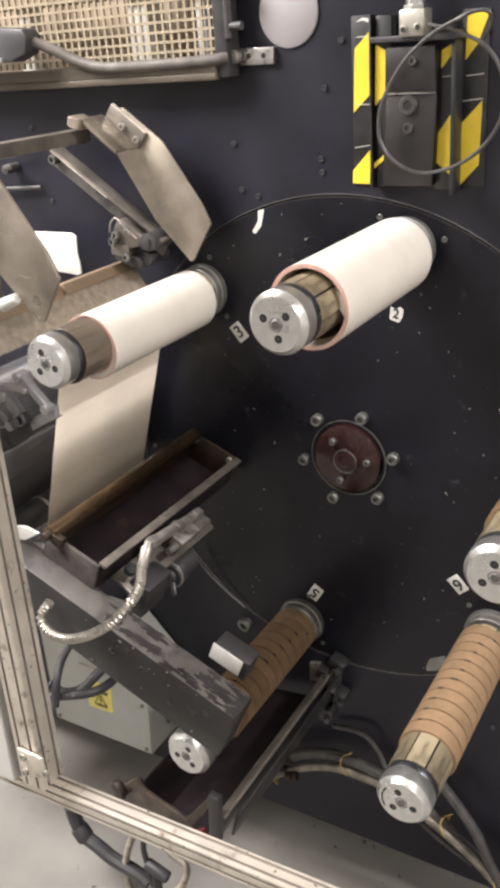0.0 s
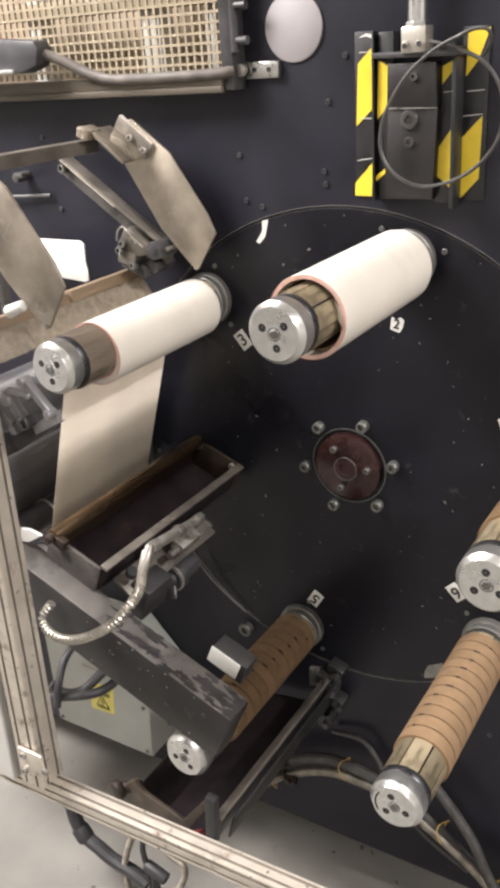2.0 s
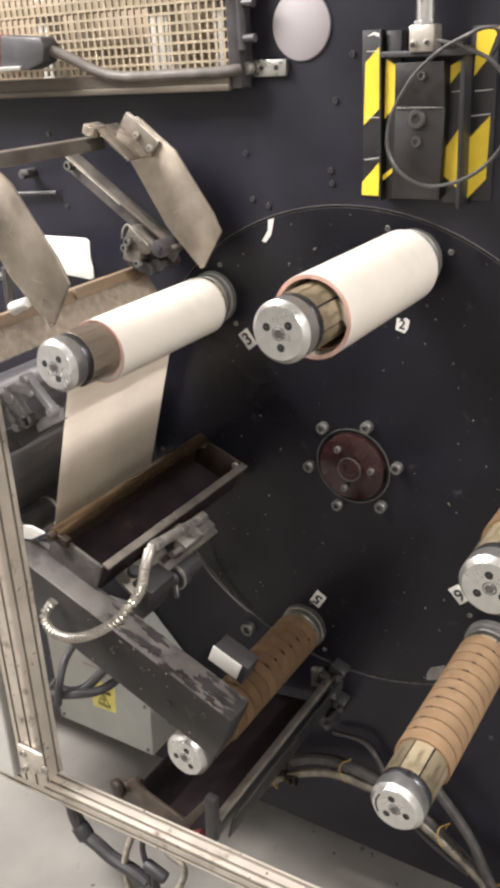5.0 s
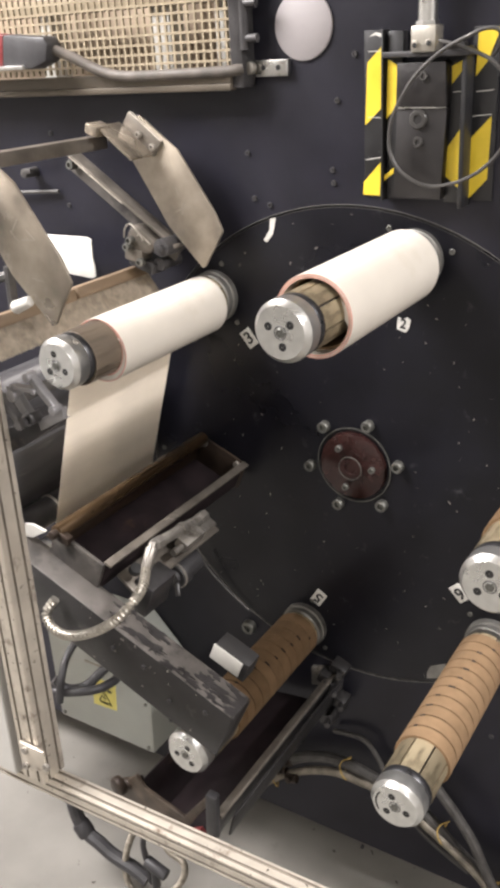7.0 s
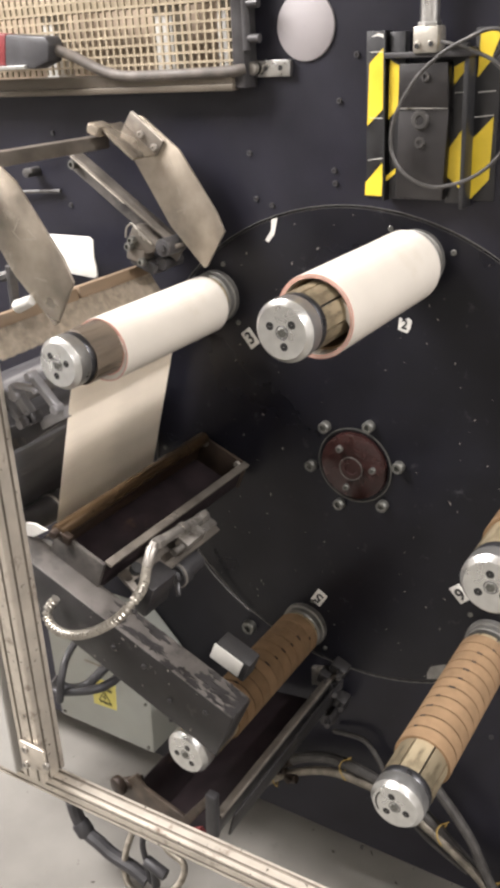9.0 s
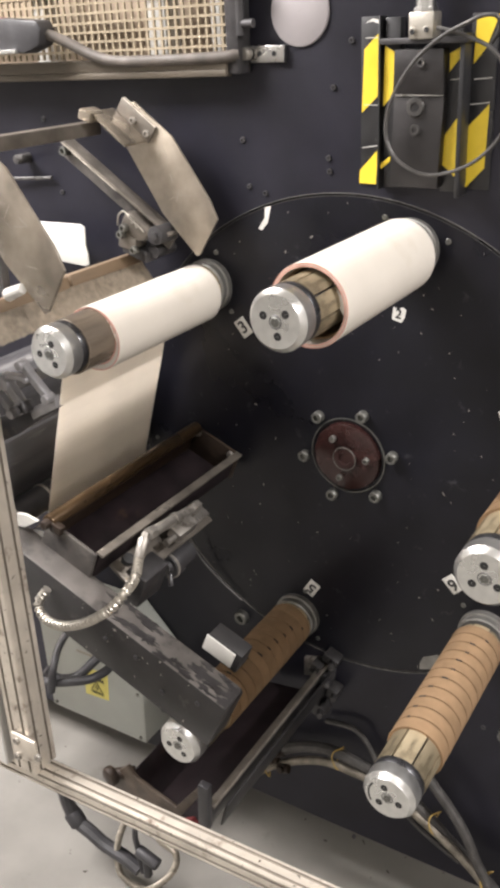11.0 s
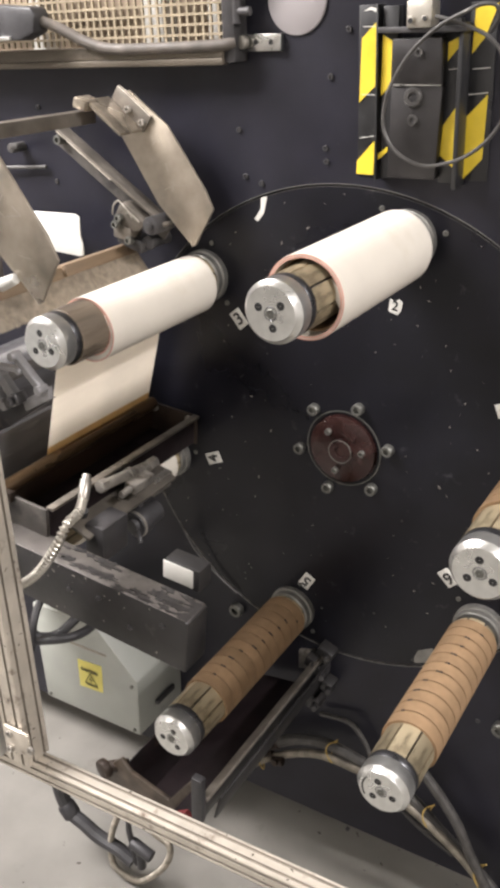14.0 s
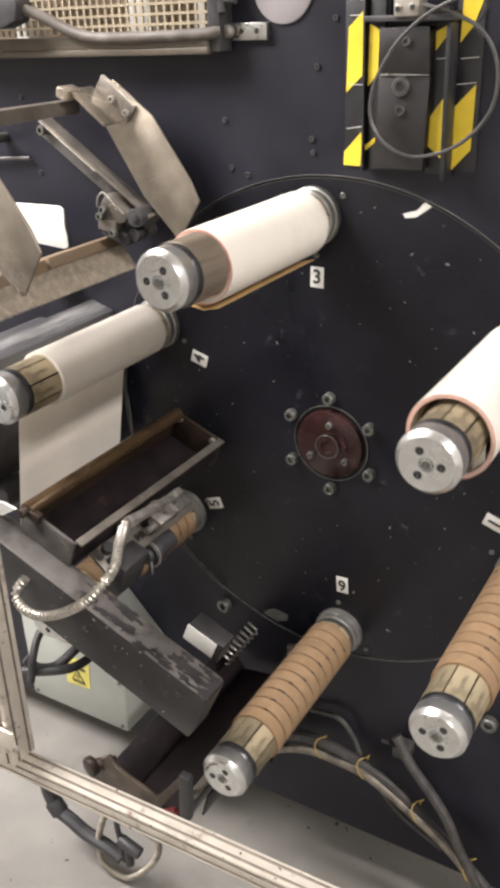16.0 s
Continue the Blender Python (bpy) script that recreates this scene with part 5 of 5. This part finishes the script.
# ---- mesh guard with its ledge ----
def mesh_guard():
    g = thing("mesh_guard", (-0.45, -0.03, 0.59), "cream painted wire mesh guard on a steel ledge", "mesh guard")
    verts, faces = [], []
    def bar(x0, x1, z0, z1, y0, y1):
        i = len(verts)
        verts.extend([(x0, y0, z0), (x1, y0, z0), (x1, y0, z1), (x0, y0, z1), (x0, y1, z0), (x1, y1, z0), (x1, y1, z1), (x0, y1, z1)])
        faces.extend([(i, i + 1, i + 2, i + 3), (i + 5, i + 4, i + 7, i + 6), (i, i + 4, i + 5, i + 1), (i + 1, i + 5, i + 6, i + 2), (i + 2, i + 6, i + 7, i + 3), (i + 3, i + 7, i + 4, i)])
    o = ORG[g.name]
    P = 0.0136
    for k in range(72):
        x = -0.185 - k * P
        bar(x - 0.0019 - o.x, x + 0.0019 - o.x, 0.618 - o.z, 1.0 - o.z, -0.020 - o.y, -0.024 - o.y)
    for k in range(28):
        z = 0.628 + k * P
        bar(-1.15 - o.x, -0.170 - o.x, z - 0.0018 - o.z, z + 0.0018 - o.z, -0.0195 - o.y, -0.0245 - o.y)
    me = bpy.data.meshes.new("mesh"); me.from_pydata(verts, [], faces); me.materials.append(M_MESH)
    m = new("mesh", me); m.parent = g; tagged(m, "square wire mesh", kind="stuff")
    bm = bm_new(); add_box(bm, (-0.66, -0.020, 0.606), (0.98, 0.044, 0.018), None, 0.002); part("ledge", bm, M_LEDGE, g, "tan steel ledge")
    bm = bm_new(); add_box(bm, (-0.66, -0.034, 0.592), (0.98, 0.018, 0.010), None, 0.002); part("lip", bm, M_LEDGE, g)
    bm = bm_new(); add_box(bm, (-0.162, -0.018, 0.80), (0.020, 0.036, 0.42), None, 0.002); part("side_post", bm, M_BLACKSTEEL, g)
    bm = bm_new(); add_cyl(bm, (-0.150, -0.03, 0.640), (-0.150, -0.03, 1.0), 0.007, seg=14)
    for z in (0.655, 0.70): add_cyl(bm, (-0.150, -0.03, z), (-0.128, -0.03, z), 0.006, seg=12)
    part("hinge_rod", bm, M_BLACKSTEEL, g)
    b = thing("hinge_bracket", (-0.125, -0.004, 0.606), "small bare steel bracket with two holes", "bracket")
    bm = bm_new(); add_prism(bm, [(-0.1562, 0.6262), (-0.0915, 0.6251), (-0.0924, 0.6027), (-0.1576, 0.6032)], 0.0, -0.010, 0.0015); part("plate", bm, M_STEEL, b)
    for px in ((-0.1325, -0.0102, 0.6147), (-0.1077, -0.0102, 0.6145)):
        px = Vector(px); bm = bm_new(); add_cyl(bm, px, px + Vector((0, -0.0006, 0)), 0.0038, seg=14); part("hole", bm, M_HOLE, b)
    bm = bm_new(); q = Vector((-0.1498, -0.0120, 0.6154)); add_cyl(bm, q, q + Vector((0, -0.012, 0)), 0.009, seg=14, bev=0.002); part("knuckle", bm, M_DULLSTEEL, b)
    # connector and its cable on the ledge
    c = thing("connector", (-0.58, -0.07, 0.62), "black and red connector with a thick dark cable on the ledge", "connector")
    bm = bm_new(); add_prism(bm, [(-0.5690, 0.6835), (-0.4829, 0.6760), (-0.4756, 0.6643), (-0.4827, 0.6399), (-0.5169, 0.6295), (-0.5790, 0.6365)], -0.055, -0.09, 0.004); part("body", bm, M_RUBBER, c, "black plastic shell")
    bm = bm_new(); add_prism(bm, [(-0.6723, 0.6927), (-0.5690, 0.6835), (-0.5790, 0.6365), (-0.6865, 0.6391)], -0.056, -0.089, 0.003); part("red_end", bm, M_REDPART, c, "red plastic end")
    bm = bm_new(); add_box(bm, Vector((-0.5798, -0.0700, 0.6335)), (0.10, 0.05, 0.006), None, 0.001); part("foot_plate", bm, M_STEEL, c)
    bm = bm_new(); add_tube(bm, spline([(-0.4807, -0.0700, 0.6563), (-0.4504, -0.0600, 0.6432), (-0.4134, -0.0520, 0.6250), (-0.3668, -0.0480, 0.6134), (-0.2754, -0.0460, 0.6120), (-0.1772, -0.0400, 0.6131), (-0.1540, -0.0300, 0.6163)], 8), 0.0082, 12); part("cable", bm, M_CABLE, c, "dusty brown sheathed cable")
    # what shows behind the mesh
    c = thing("cabinet", (-0.7, 0.42, -0.96), "brown cabinet wall with added white strips behind the mesh", "cabinet")
    bm = bm_new(); add_box(bm, (-0.75, 0.43, 0.25), (1.6, 0.02, 2.4), None, 0.002); part("back_panel", bm, M_CABINET, c)
    # white uprights added in place of the bright windows and lamps beyond
    for x, w, z0, z1 in ((-0.56, 0.05, 0.40, 1.4), (-0.86, 0.035, 0.40, 1.4), (-0.42, 0.02, 0.40, 1.4)):
        bm = bm_new(); add_box(bm, (x, 0.34, (z0 + z1) / 2), (w, 0.05, z1 - z0), None, 0.003); part("bright_strip", bm, M_WHITE, c, "white strip added for a bright patch behind the mesh")
    bm = bm_new(); add_box(bm, (-0.7, 0.32, 0.74), (1.2, 0.05, 0.03), None, 0.003); part("shelf_rail", bm, M_MESH, c)
    # round white disc on the plate
    bm = bm_new(); add_lathe(bm, [(0.0005, -0.004), (0.0440, -0.004), (0.0455, -0.003), (0.0455, 0.0), (0.0005, 0.0)], 64, -0.0690, 0.667, closed=False)
    solo("round_plate", bm, M_WHITEDISC, (-0.069, 0, 0.622), "round matt white plate on the black machine face", "plate")


# ---- slide unit with hazard tape ----
def slide_unit():
    s = thing("slide_unit", (0.12, -0.01, 0.436), "black vertical slide unit with yellow and black hazard tape", "slide unit")
    o = ORG[s.name]
    for nm, x0, x1, y1, z0, z1 in (("outer_strip", 0.025, 0.0580, -0.003, 0.437, 0.655), ("outer_strip", 0.178, 0.2125, -0.003, 0.437, 0.652)):
        bm = bm_new(); add_box(bm, ((x0 + x1) / 2, y1 / 2, (z0 + z1) / 2), (x1 - x0, -y1, z1 - z0), None, 0.0006); part(nm, bm, M_TAPEBLACK, s, "black tape strip")
    bm = bm_new(); add_box(bm, (0.0605, -0.012, 0.545), (0.003, 0.024, 0.22), None, 0.0008); part("rail", bm, M_TAPEBLACK, s, "dark slide rail")
    bm = bm_new(); add_box(bm, (0.0765, -0.008, 0.545), (0.022, 0.016, 0.215), None, 0.001); part("inner_strip", bm, M_TAPEBLACK, s)
    bm = bm_new(); add_box(bm, (0.1775, -0.016, 0.53), (0.006, 0.034, 0.20), None, 0.001); part("rail", bm, M_TAPEBLACK, s, "dark slide rail")
    bm = bm_new(); add_box(bm, (0.160, -0.008, 0.535), (0.022, 0.016, 0.20), None, 0.001); part("inner_strip", bm, M_TAPEBLACK, s)
    polys = (([(0.0300, 0.6150), (0.0573, 0.6406), (0.0558, 0.5608), (0.0267, 0.5343)], -0.003),
             ([(0.0242, 0.4569), (0.0514, 0.4856), (0.0492, 0.4386), (0.0233, 0.4393)], -0.003),
             ([(0.0658, 0.6184), (0.0805, 0.6109), (0.0798, 0.5599), (0.0643, 0.5434)], -0.016),
             ([(0.0600, 0.4674), (0.0761, 0.4793), (0.0754, 0.4724), (0.0601, 0.4597)], -0.016),
             ([(0.1559, 0.6069), (0.1743, 0.6162), (0.1705, 0.6023), (0.1561, 0.5851)], -0.016),
             ([(0.1524, 0.5063), (0.1723, 0.5334), (0.1713, 0.4530), (0.1515, 0.4696)], -0.016),
             ([(0.1846, 0.6464), (0.2004, 0.6501), (0.2134, 0.6494), (0.1983, 0.6115), (0.1830, 0.5932)], -0.003),
             ([(0.1793, 0.5165), (0.2067, 0.5447), (0.2046, 0.4647), (0.1778, 0.4362)], -0.003))
    for p, y in polys:
        bm = bm_new(); add_prism(bm, p, y, y - 0.0008); part("hazard_stripe", bm, M_YELLOW, s, "yellow hazard tape stripe")
    for a, b in (((0.0304, -0.0034, 0.5448), (0.0561, -0.0034, 0.5439)), ((0.0279, -0.0034, 0.4877), (0.0507, -0.0034, 0.4911)), ((0.0318, -0.0034, 0.6291), (0.0527, -0.0034, 0.6289)), ((0.1848, -0.0034, 0.5748), (0.2079, -0.0034, 0.5763)), ((0.1811, -0.0034, 0.5443), (0.2067, -0.0034, 0.5468)), ((0.1574, -0.0164, 0.5755), (0.1719, -0.0164, 0.5765))):
        bm = bm_new(); add_tube(bm, [a, b], 0.0006, 5); part("peeled_edge", bm, M_WHITE, s, "pale peeled tape edge")
    bm = bm_new(); add_prism(bm, [(0.0315, 0.6474), (0.0423, 0.6524), (0.0572, 0.6489), (0.0565, 0.6434), (0.0424, 0.6489)], -0.003, -0.0036); part("torn_tape", bm, M_WHITE, s, "torn pale tape end")
    bm = bm_new(); add_prism(bm, [(0.085, 0.560), (0.1555, 0.558), (0.1535, 0.614), (0.086, 0.614)], -0.012, -0.034, 0.002); part("upper_block", bm, M_SLIDE, s, "dark steel slide block")
    bm = bm_new(); add_prism(bm, [(0.0815, 0.440), (0.150, 0.440), (0.1555, 0.557), (0.085, 0.558)], -0.010, -0.030, 0.002); part("lower_block", bm, M_SLIDE, s, "dark steel slide block")
    bm = bm_new(); add_box(bm, (0.1205, -0.0305, 0.5585), (0.068, 0.003, 0.0022)); part("edge_line", bm, M_STEEL, s, "bare steel edge")
    bm = bm_new(); add_box(bm, (0.1265, -0.022, 0.6235), (0.118, 0.036, 0.007), RY(0.8), 0.001); part("flange", bm, M_BLACKSTEEL, s, "worn flange plate")
    bm = bm_new(); add_box(bm, (0.126, -0.030, 0.641), (0.034, 0.030, 0.032), None, 0.003)
    for x, z in ((0.116, 0.636), (0.134, 0.636)): add_cyl(bm, (x, -0.044, z), (x, -0.048, z), 0.0042, seg=14, bev=0.0008)
    cyl = part("rod_clevis", bm, M_CONDUIT, s, "bright steel rod end")
    for x, z in ((0.116, 0.634), (0.135, 0.636)):
        bm = bm_new(); add_cyl(bm, (x, -0.0478, z), (x, -0.0486, z), 0.0032, seg=14); part("hole", bm, M_HOLE, cyl)
    bm = bm_new(); add_cyl(bm, (0.126, -0.030, 0.655), (0.126, -0.030, 1.0), 0.0125, seg=24); add_cyl(bm, (0.126, -0.030, 0.655), (0.126, -0.030, 0.662), 0.0148, seg=6, bev=0.001); part("rod", bm, M_STEEL, s, "bright chromed rod")
    for x, z, r, y in ((0.1165, 0.5435, 0.0130, -0.030), (0.1165, 0.515, 0.0074, -0.030), (0.124, 0.597, 0.006, -0.034)):
        bm = bm_new(); add_lathe(bm, [(r * 0.4, y - 0.001), (r * 0.5, y - 0.004), (r * 0.85, y - 0.004), (r, y - 0.001)], 24, x, z); part("plug_ring", bm, M_GREYCONDUIT, s, "dull round plug")
        bm = bm_new(); add_cyl(bm, (x, y, z), (x, y - 0.0022, z), r * 0.45, seg=14); part("plug", bm, M_BLACKSTEEL, s)
    hose("air_hose", [(0.1483, -0.0450, 0.6378), (0.1697, -0.0500, 0.6328), (0.1912, -0.0500, 0.6253), (0.2168, -0.0520, 0.6142), (0.2351, -0.0520, 0.5961), (0.2458, -0.0520, 0.5726), (0.2485, -0.0520, 0.5476), (0.2443, -0.0520, 0.5240), (0.2319, -0.0520, 0.5023), (0.2118, -0.0520, 0.4832), (0.1905, -0.0520, 0.4710), (0.1684, -0.0520, 0.4640), (0.1455, -0.0520, 0.4611), (0.1231, -0.0550, 0.4670), (0.1005, -0.0550, 0.4819), (0.0872, -0.0550, 0.5033), (0.0852, -0.0550, 0.5254), (0.0901, -0.0550, 0.5492), (0.1020, -0.0550, 0.5724), (0.1201, -0.0550, 0.5974), (0.1408, -0.0550, 0.6159), (0.1625, -0.0550, 0.6300), (0.1902, -0.0600, 0.6411), (0.2115, -0.0600, 0.6485), (0.2277, -0.0600, 0.6466), (0.2289, -0.0520, 0.6324), (0.2180, -0.0440, 0.6182)], 0.0025, M_GREYCONDUIT, "thin grey air hose looped before the slide unit", "hose", seg=8, n=6)


def face_bolts():
    big = bolt_mesh("face_bolt", 0.0042, 0.003, mat_=M_BLACKSTEEL)
    for q in ((0.0097, 0.0000, 0.6271), (-0.0182, 0.0000, 0.5678), (-0.0272, 0.0000, 0.4723), (-0.0257, 0.0000, 0.4538), (-0.1729, 0.0000, 0.4950), (-0.1648, 0.0000, 0.4271), (-0.1364, 0.0000, 0.4178), (-0.5575, 0.0000, 0.4021), (-0.5790, 0.0000, 0.5249), (0.2625, 0.0000, -0.4693), (0.0155, 0.0000, -0.8667)):
        ob = new("face_bolt", big); ob.matrix_world = Matrix.Translation(Vector(q) + Vector((0, 0, H)))
        tagged(ob, "small zinc bolt in the black machine face", "bolt", "bolts in the machine face")
    large = bolt_mesh("roller_pin", 0.014, 0.014)
    for q in ((-0.2246, 0.0000, -0.3982), (0.3033, 0.0000, -0.4666)):
        ob = new("roller_pin", large); ob.matrix_world = Matrix.Translation(Vector(q) + Vector((0, 0, H)))
        tagged(ob, "round steel pin at the turret rim", "pin", "pins at the turret rim")
    bm = bm_new(); q = Vector((-0.6281, -0.0200, 0.4595)); add_cyl(bm, q + Vector((0, 0.022, 0)), q + Vector((0, -0.012, 0)), 0.0085, seg=16, bev=0.002); add_box(bm, q + Vector((0.008, -0.008, 0.004)), (0.020, 0.012, 0.009), None, 0.002)
    solo("stud", bm, M_GREYCONDUIT, tuple(q), "worn steel stud on the machine face", "stud")
    bm = bm_new(); add_tube(bm, [(-0.6875, -0.0120, 0.4219), (-0.5715, -0.0080, 0.4267)], 0.0035, 8)
    solo("thin_rod", bm, M_GREYCONDUIT, tuple(Vector((-0.6313, -0.0100, 0.4243))), "thin steel rod on the machine face", "rod")


# ---- the paper web in rigid strips ----
AX, AZ, AR = -0.2516, 0.2564, 0.0482
FX, FZ, FR = -0.3556, -0.0867, 0.0428
GX, GZ = -0.436, -0.185
STRIP = 0.026
UP, LOW = [], []


def web():
    me = finish(add_box(bm_new(), (0, 0, 0), (0.0004, 0.262, STRIP)), "web_strip", M_WEB)
    amber = finish(add_box(bm_new(), (0, 0, 0), (0.0004, 0.262, STRIP)), "web_strip", M_TAIL)
    for k in range(25):
        ob = new("web_strip", amber if k >= 22 else me)
        UP.append(tagged(ob, "amber stained end of the cream paper web" if k >= 22 else "cream paper web running up to the winding roll", "paper web", "strips of the paper web"))
    for k in range(16):
        LOW.append(tagged(new("web_strip", me), "cream paper web coming up from the infeed", "paper web", "strips of the paper web"))


enveloper_arm = enveloper()
cable_bundle = cable_loop()
lower_tray()
electric_box()
lower_cables()
paper_guide()
left_mechanism()
cutter_linkage = cutter()
mesh_guard()
slide_unit()
face_bolts()
web()


def motions():
    rows = [(0, 0), (14.8, 0), (14.9, 1.3), (15.0, 4.67), (15.25, 13.2), (15.5, 22.1), (15.75, 30.8), (16.0, 39.56)]
    walk(TURRET, [(t, pose(0, 0, H, 0, a, 0)) for t, a in rows])
    # the arm swings up and back
    swing = [(0, 0), (13.3, 0), (13.5, 0.12), (13.6, 0.36), (13.7, 0.66), (13.8, 0.9), (13.9, 0.99), (14.0, 1.0), (14.3, 1.0), (14.4, 0.9), (14.5, 0.68), (14.6, 0.42), (14.7, 0.16), (14.8, 0.03), (14.9, 0), (16, 0)]
    walk(enveloper_arm, [(t, pose(PIVOT[0], PIVOT[1], PIVOT[2] + H, 0, -16.9 * f, 0)) for t, f in swing])
    walk(cable_bundle, [(t, pose(LOOP.x - 0.02 * f, LOOP.y, LOOP.z + H + 0.068 * f)) for t, f in swing])
    # the cutter linkage swings back as the paper is cut
    walk(cutter_linkage, [(t, pose(CUT.x - 0.20 * f, CUT.y, CUT.z + H - 0.05 * f, 0, -50 * f, 0)) for t, f in ((0, 0), (14.1, 0), (14.2, 0.1), (14.3, 0.5), (14.4, 0.9), (14.5, 1), (16, 1))])
    # mandrels spin while they wind
    def hub_place(key):
        a, r = MANDREL[key]
        return r * math.cos(radians(a)), r * math.sin(radians(a))
    x, z = hub_place("A")
    walk(SPIN["A"], [(t, pose(x, 0, z, 0, a, 0)) for t, a in SPIN_A])
    x, z = hub_place("F")
    walk(SPIN["F"], [(t, pose(x, 0, z, 0, a, 0)) for t, a in ((0, 0), (14.4, 0), (14.6, 60), (14.8, 130), (15.0, 200), (15.3, 270), (15.6, 340), (15.9, 410), (16.0, 430))])
    # the web: a straight run up to the winding roll, then round it
    tan = Vector((AX - AR * 0.958, 0, AZ + AR * 0.288))
    g = Vector((GX, 0, GZ))
    run = (tan - g).length
    d = (tan - g) / run
    an = math.degrees(math.atan2(d.x, d.z))
    back = Vector((-0.80, 0, -0.6))
    back_deg = math.degrees(math.atan2(-back.x, -back.z))

    def up_pose(s):
        """s: distance below the point where the paper meets the roll; past it the strip goes round with the roll, inside its skin."""
        if s > run:
            p, a = g + back * (s - run), back_deg
        elif s >= 0:
            p, a = tan - d * s, an
        else:
            th, r = -s / AR, 0.0415
            p = Vector((AX, 0, AZ)) + Matrix.Rotation(th, 3, "Y") @ ((tan - Vector((AX, 0, AZ))).normalized() * r)
            a = an + math.degrees(th)
        return pose(p.x, -0.169, p.z + H, 0, a, 0)

    def pull(t):
        """How much paper the roll has taken up by the time t."""
        return float(np.interp(t, (0, 13.4, 14.1, 14.2, 14.3, 14.4, 14.5, 14.6, 14.7, 14.8), (0, 0.215, 0.362, 0.372, 0.395, 0.440, 0.492, 0.535, 0.620, 0.720)))
    turn = [(14.8, 0), (14.9, 1.3), (15.0, 4.67), (15.25, 13.2), (15.5, 22.1), (15.75, 30.8), (16.0, 39.56)]
    about_hub = lambda a: Matrix.Translation((0, 0, H)) @ Matrix.Rotation(radians(a), 4, "Y") @ Matrix.Translation((0, 0, -H))
    early = [0.5 * k for k in range(27)] + [13.4, 13.6, 13.8, 14.0, 14.1]
    late = [14.2, 14.3, 14.4, 14.5, 14.6, 14.7, 14.8]
    for k, ob in enumerate(UP):
        keyed = [(t, up_pose(max(STRIP * (k + 0.5) - pull(t), -0.12))) for t in early + late]
        last = keyed[-1][1]
        keyed += [(t, about_hub(a) @ last) for t, a in turn[1:] if k < 23 or t < 15.4]
        if k >= 23:
            # the amber end comes loose under the roll
            for t, a, drop in ((15.5, 22.1, 0.040), (15.6, 25.6, 0.047), (15.7, 29.1, 0.050), (15.85, 34.3, 0.051), (16.0, 39.56, 0.051)):
                c = Matrix.Rotation(radians(a), 3, "Y") @ Vector((AX, 0, AZ))
                keyed.append((t, pose(c.x + 0.012 - 0.020 * (k - 23), -0.169, c.z + H - drop, 0, 78 + 22 * (k - 23), 0)))
        walk(ob, keyed)
    # the new web: the cut end lies down on the next mandrel, then follows it up
    for k, ob in enumerate(LOW):
        keyed = [(t, up_pose(STRIP * (k + 25.5) - pull(t))) for t in early]
        for t, a in [(14.4, 0)] + turn:
            c = Matrix.Rotation(radians(a), 3, "Y") @ Vector((FX, 0, FZ))
            e = c - g
            L2 = math.sqrt(e.length_squared - FR ** 2)
            base = math.atan2(e.x, e.z) - math.asin(FR / e.length)
            dd = Vector((math.sin(base), 0, math.cos(base)))
            s = L2 - STRIP * (k + 0.3)
            if s >= 0:
                p, ang = g + dd * s, math.degrees(base)
            else:
                p, ang = g + back * (-s), back_deg
            keyed.append((t, pose(p.x, -0.169, p.z + H, 0, ang, 0)))
        walk(ob, keyed)


motions()
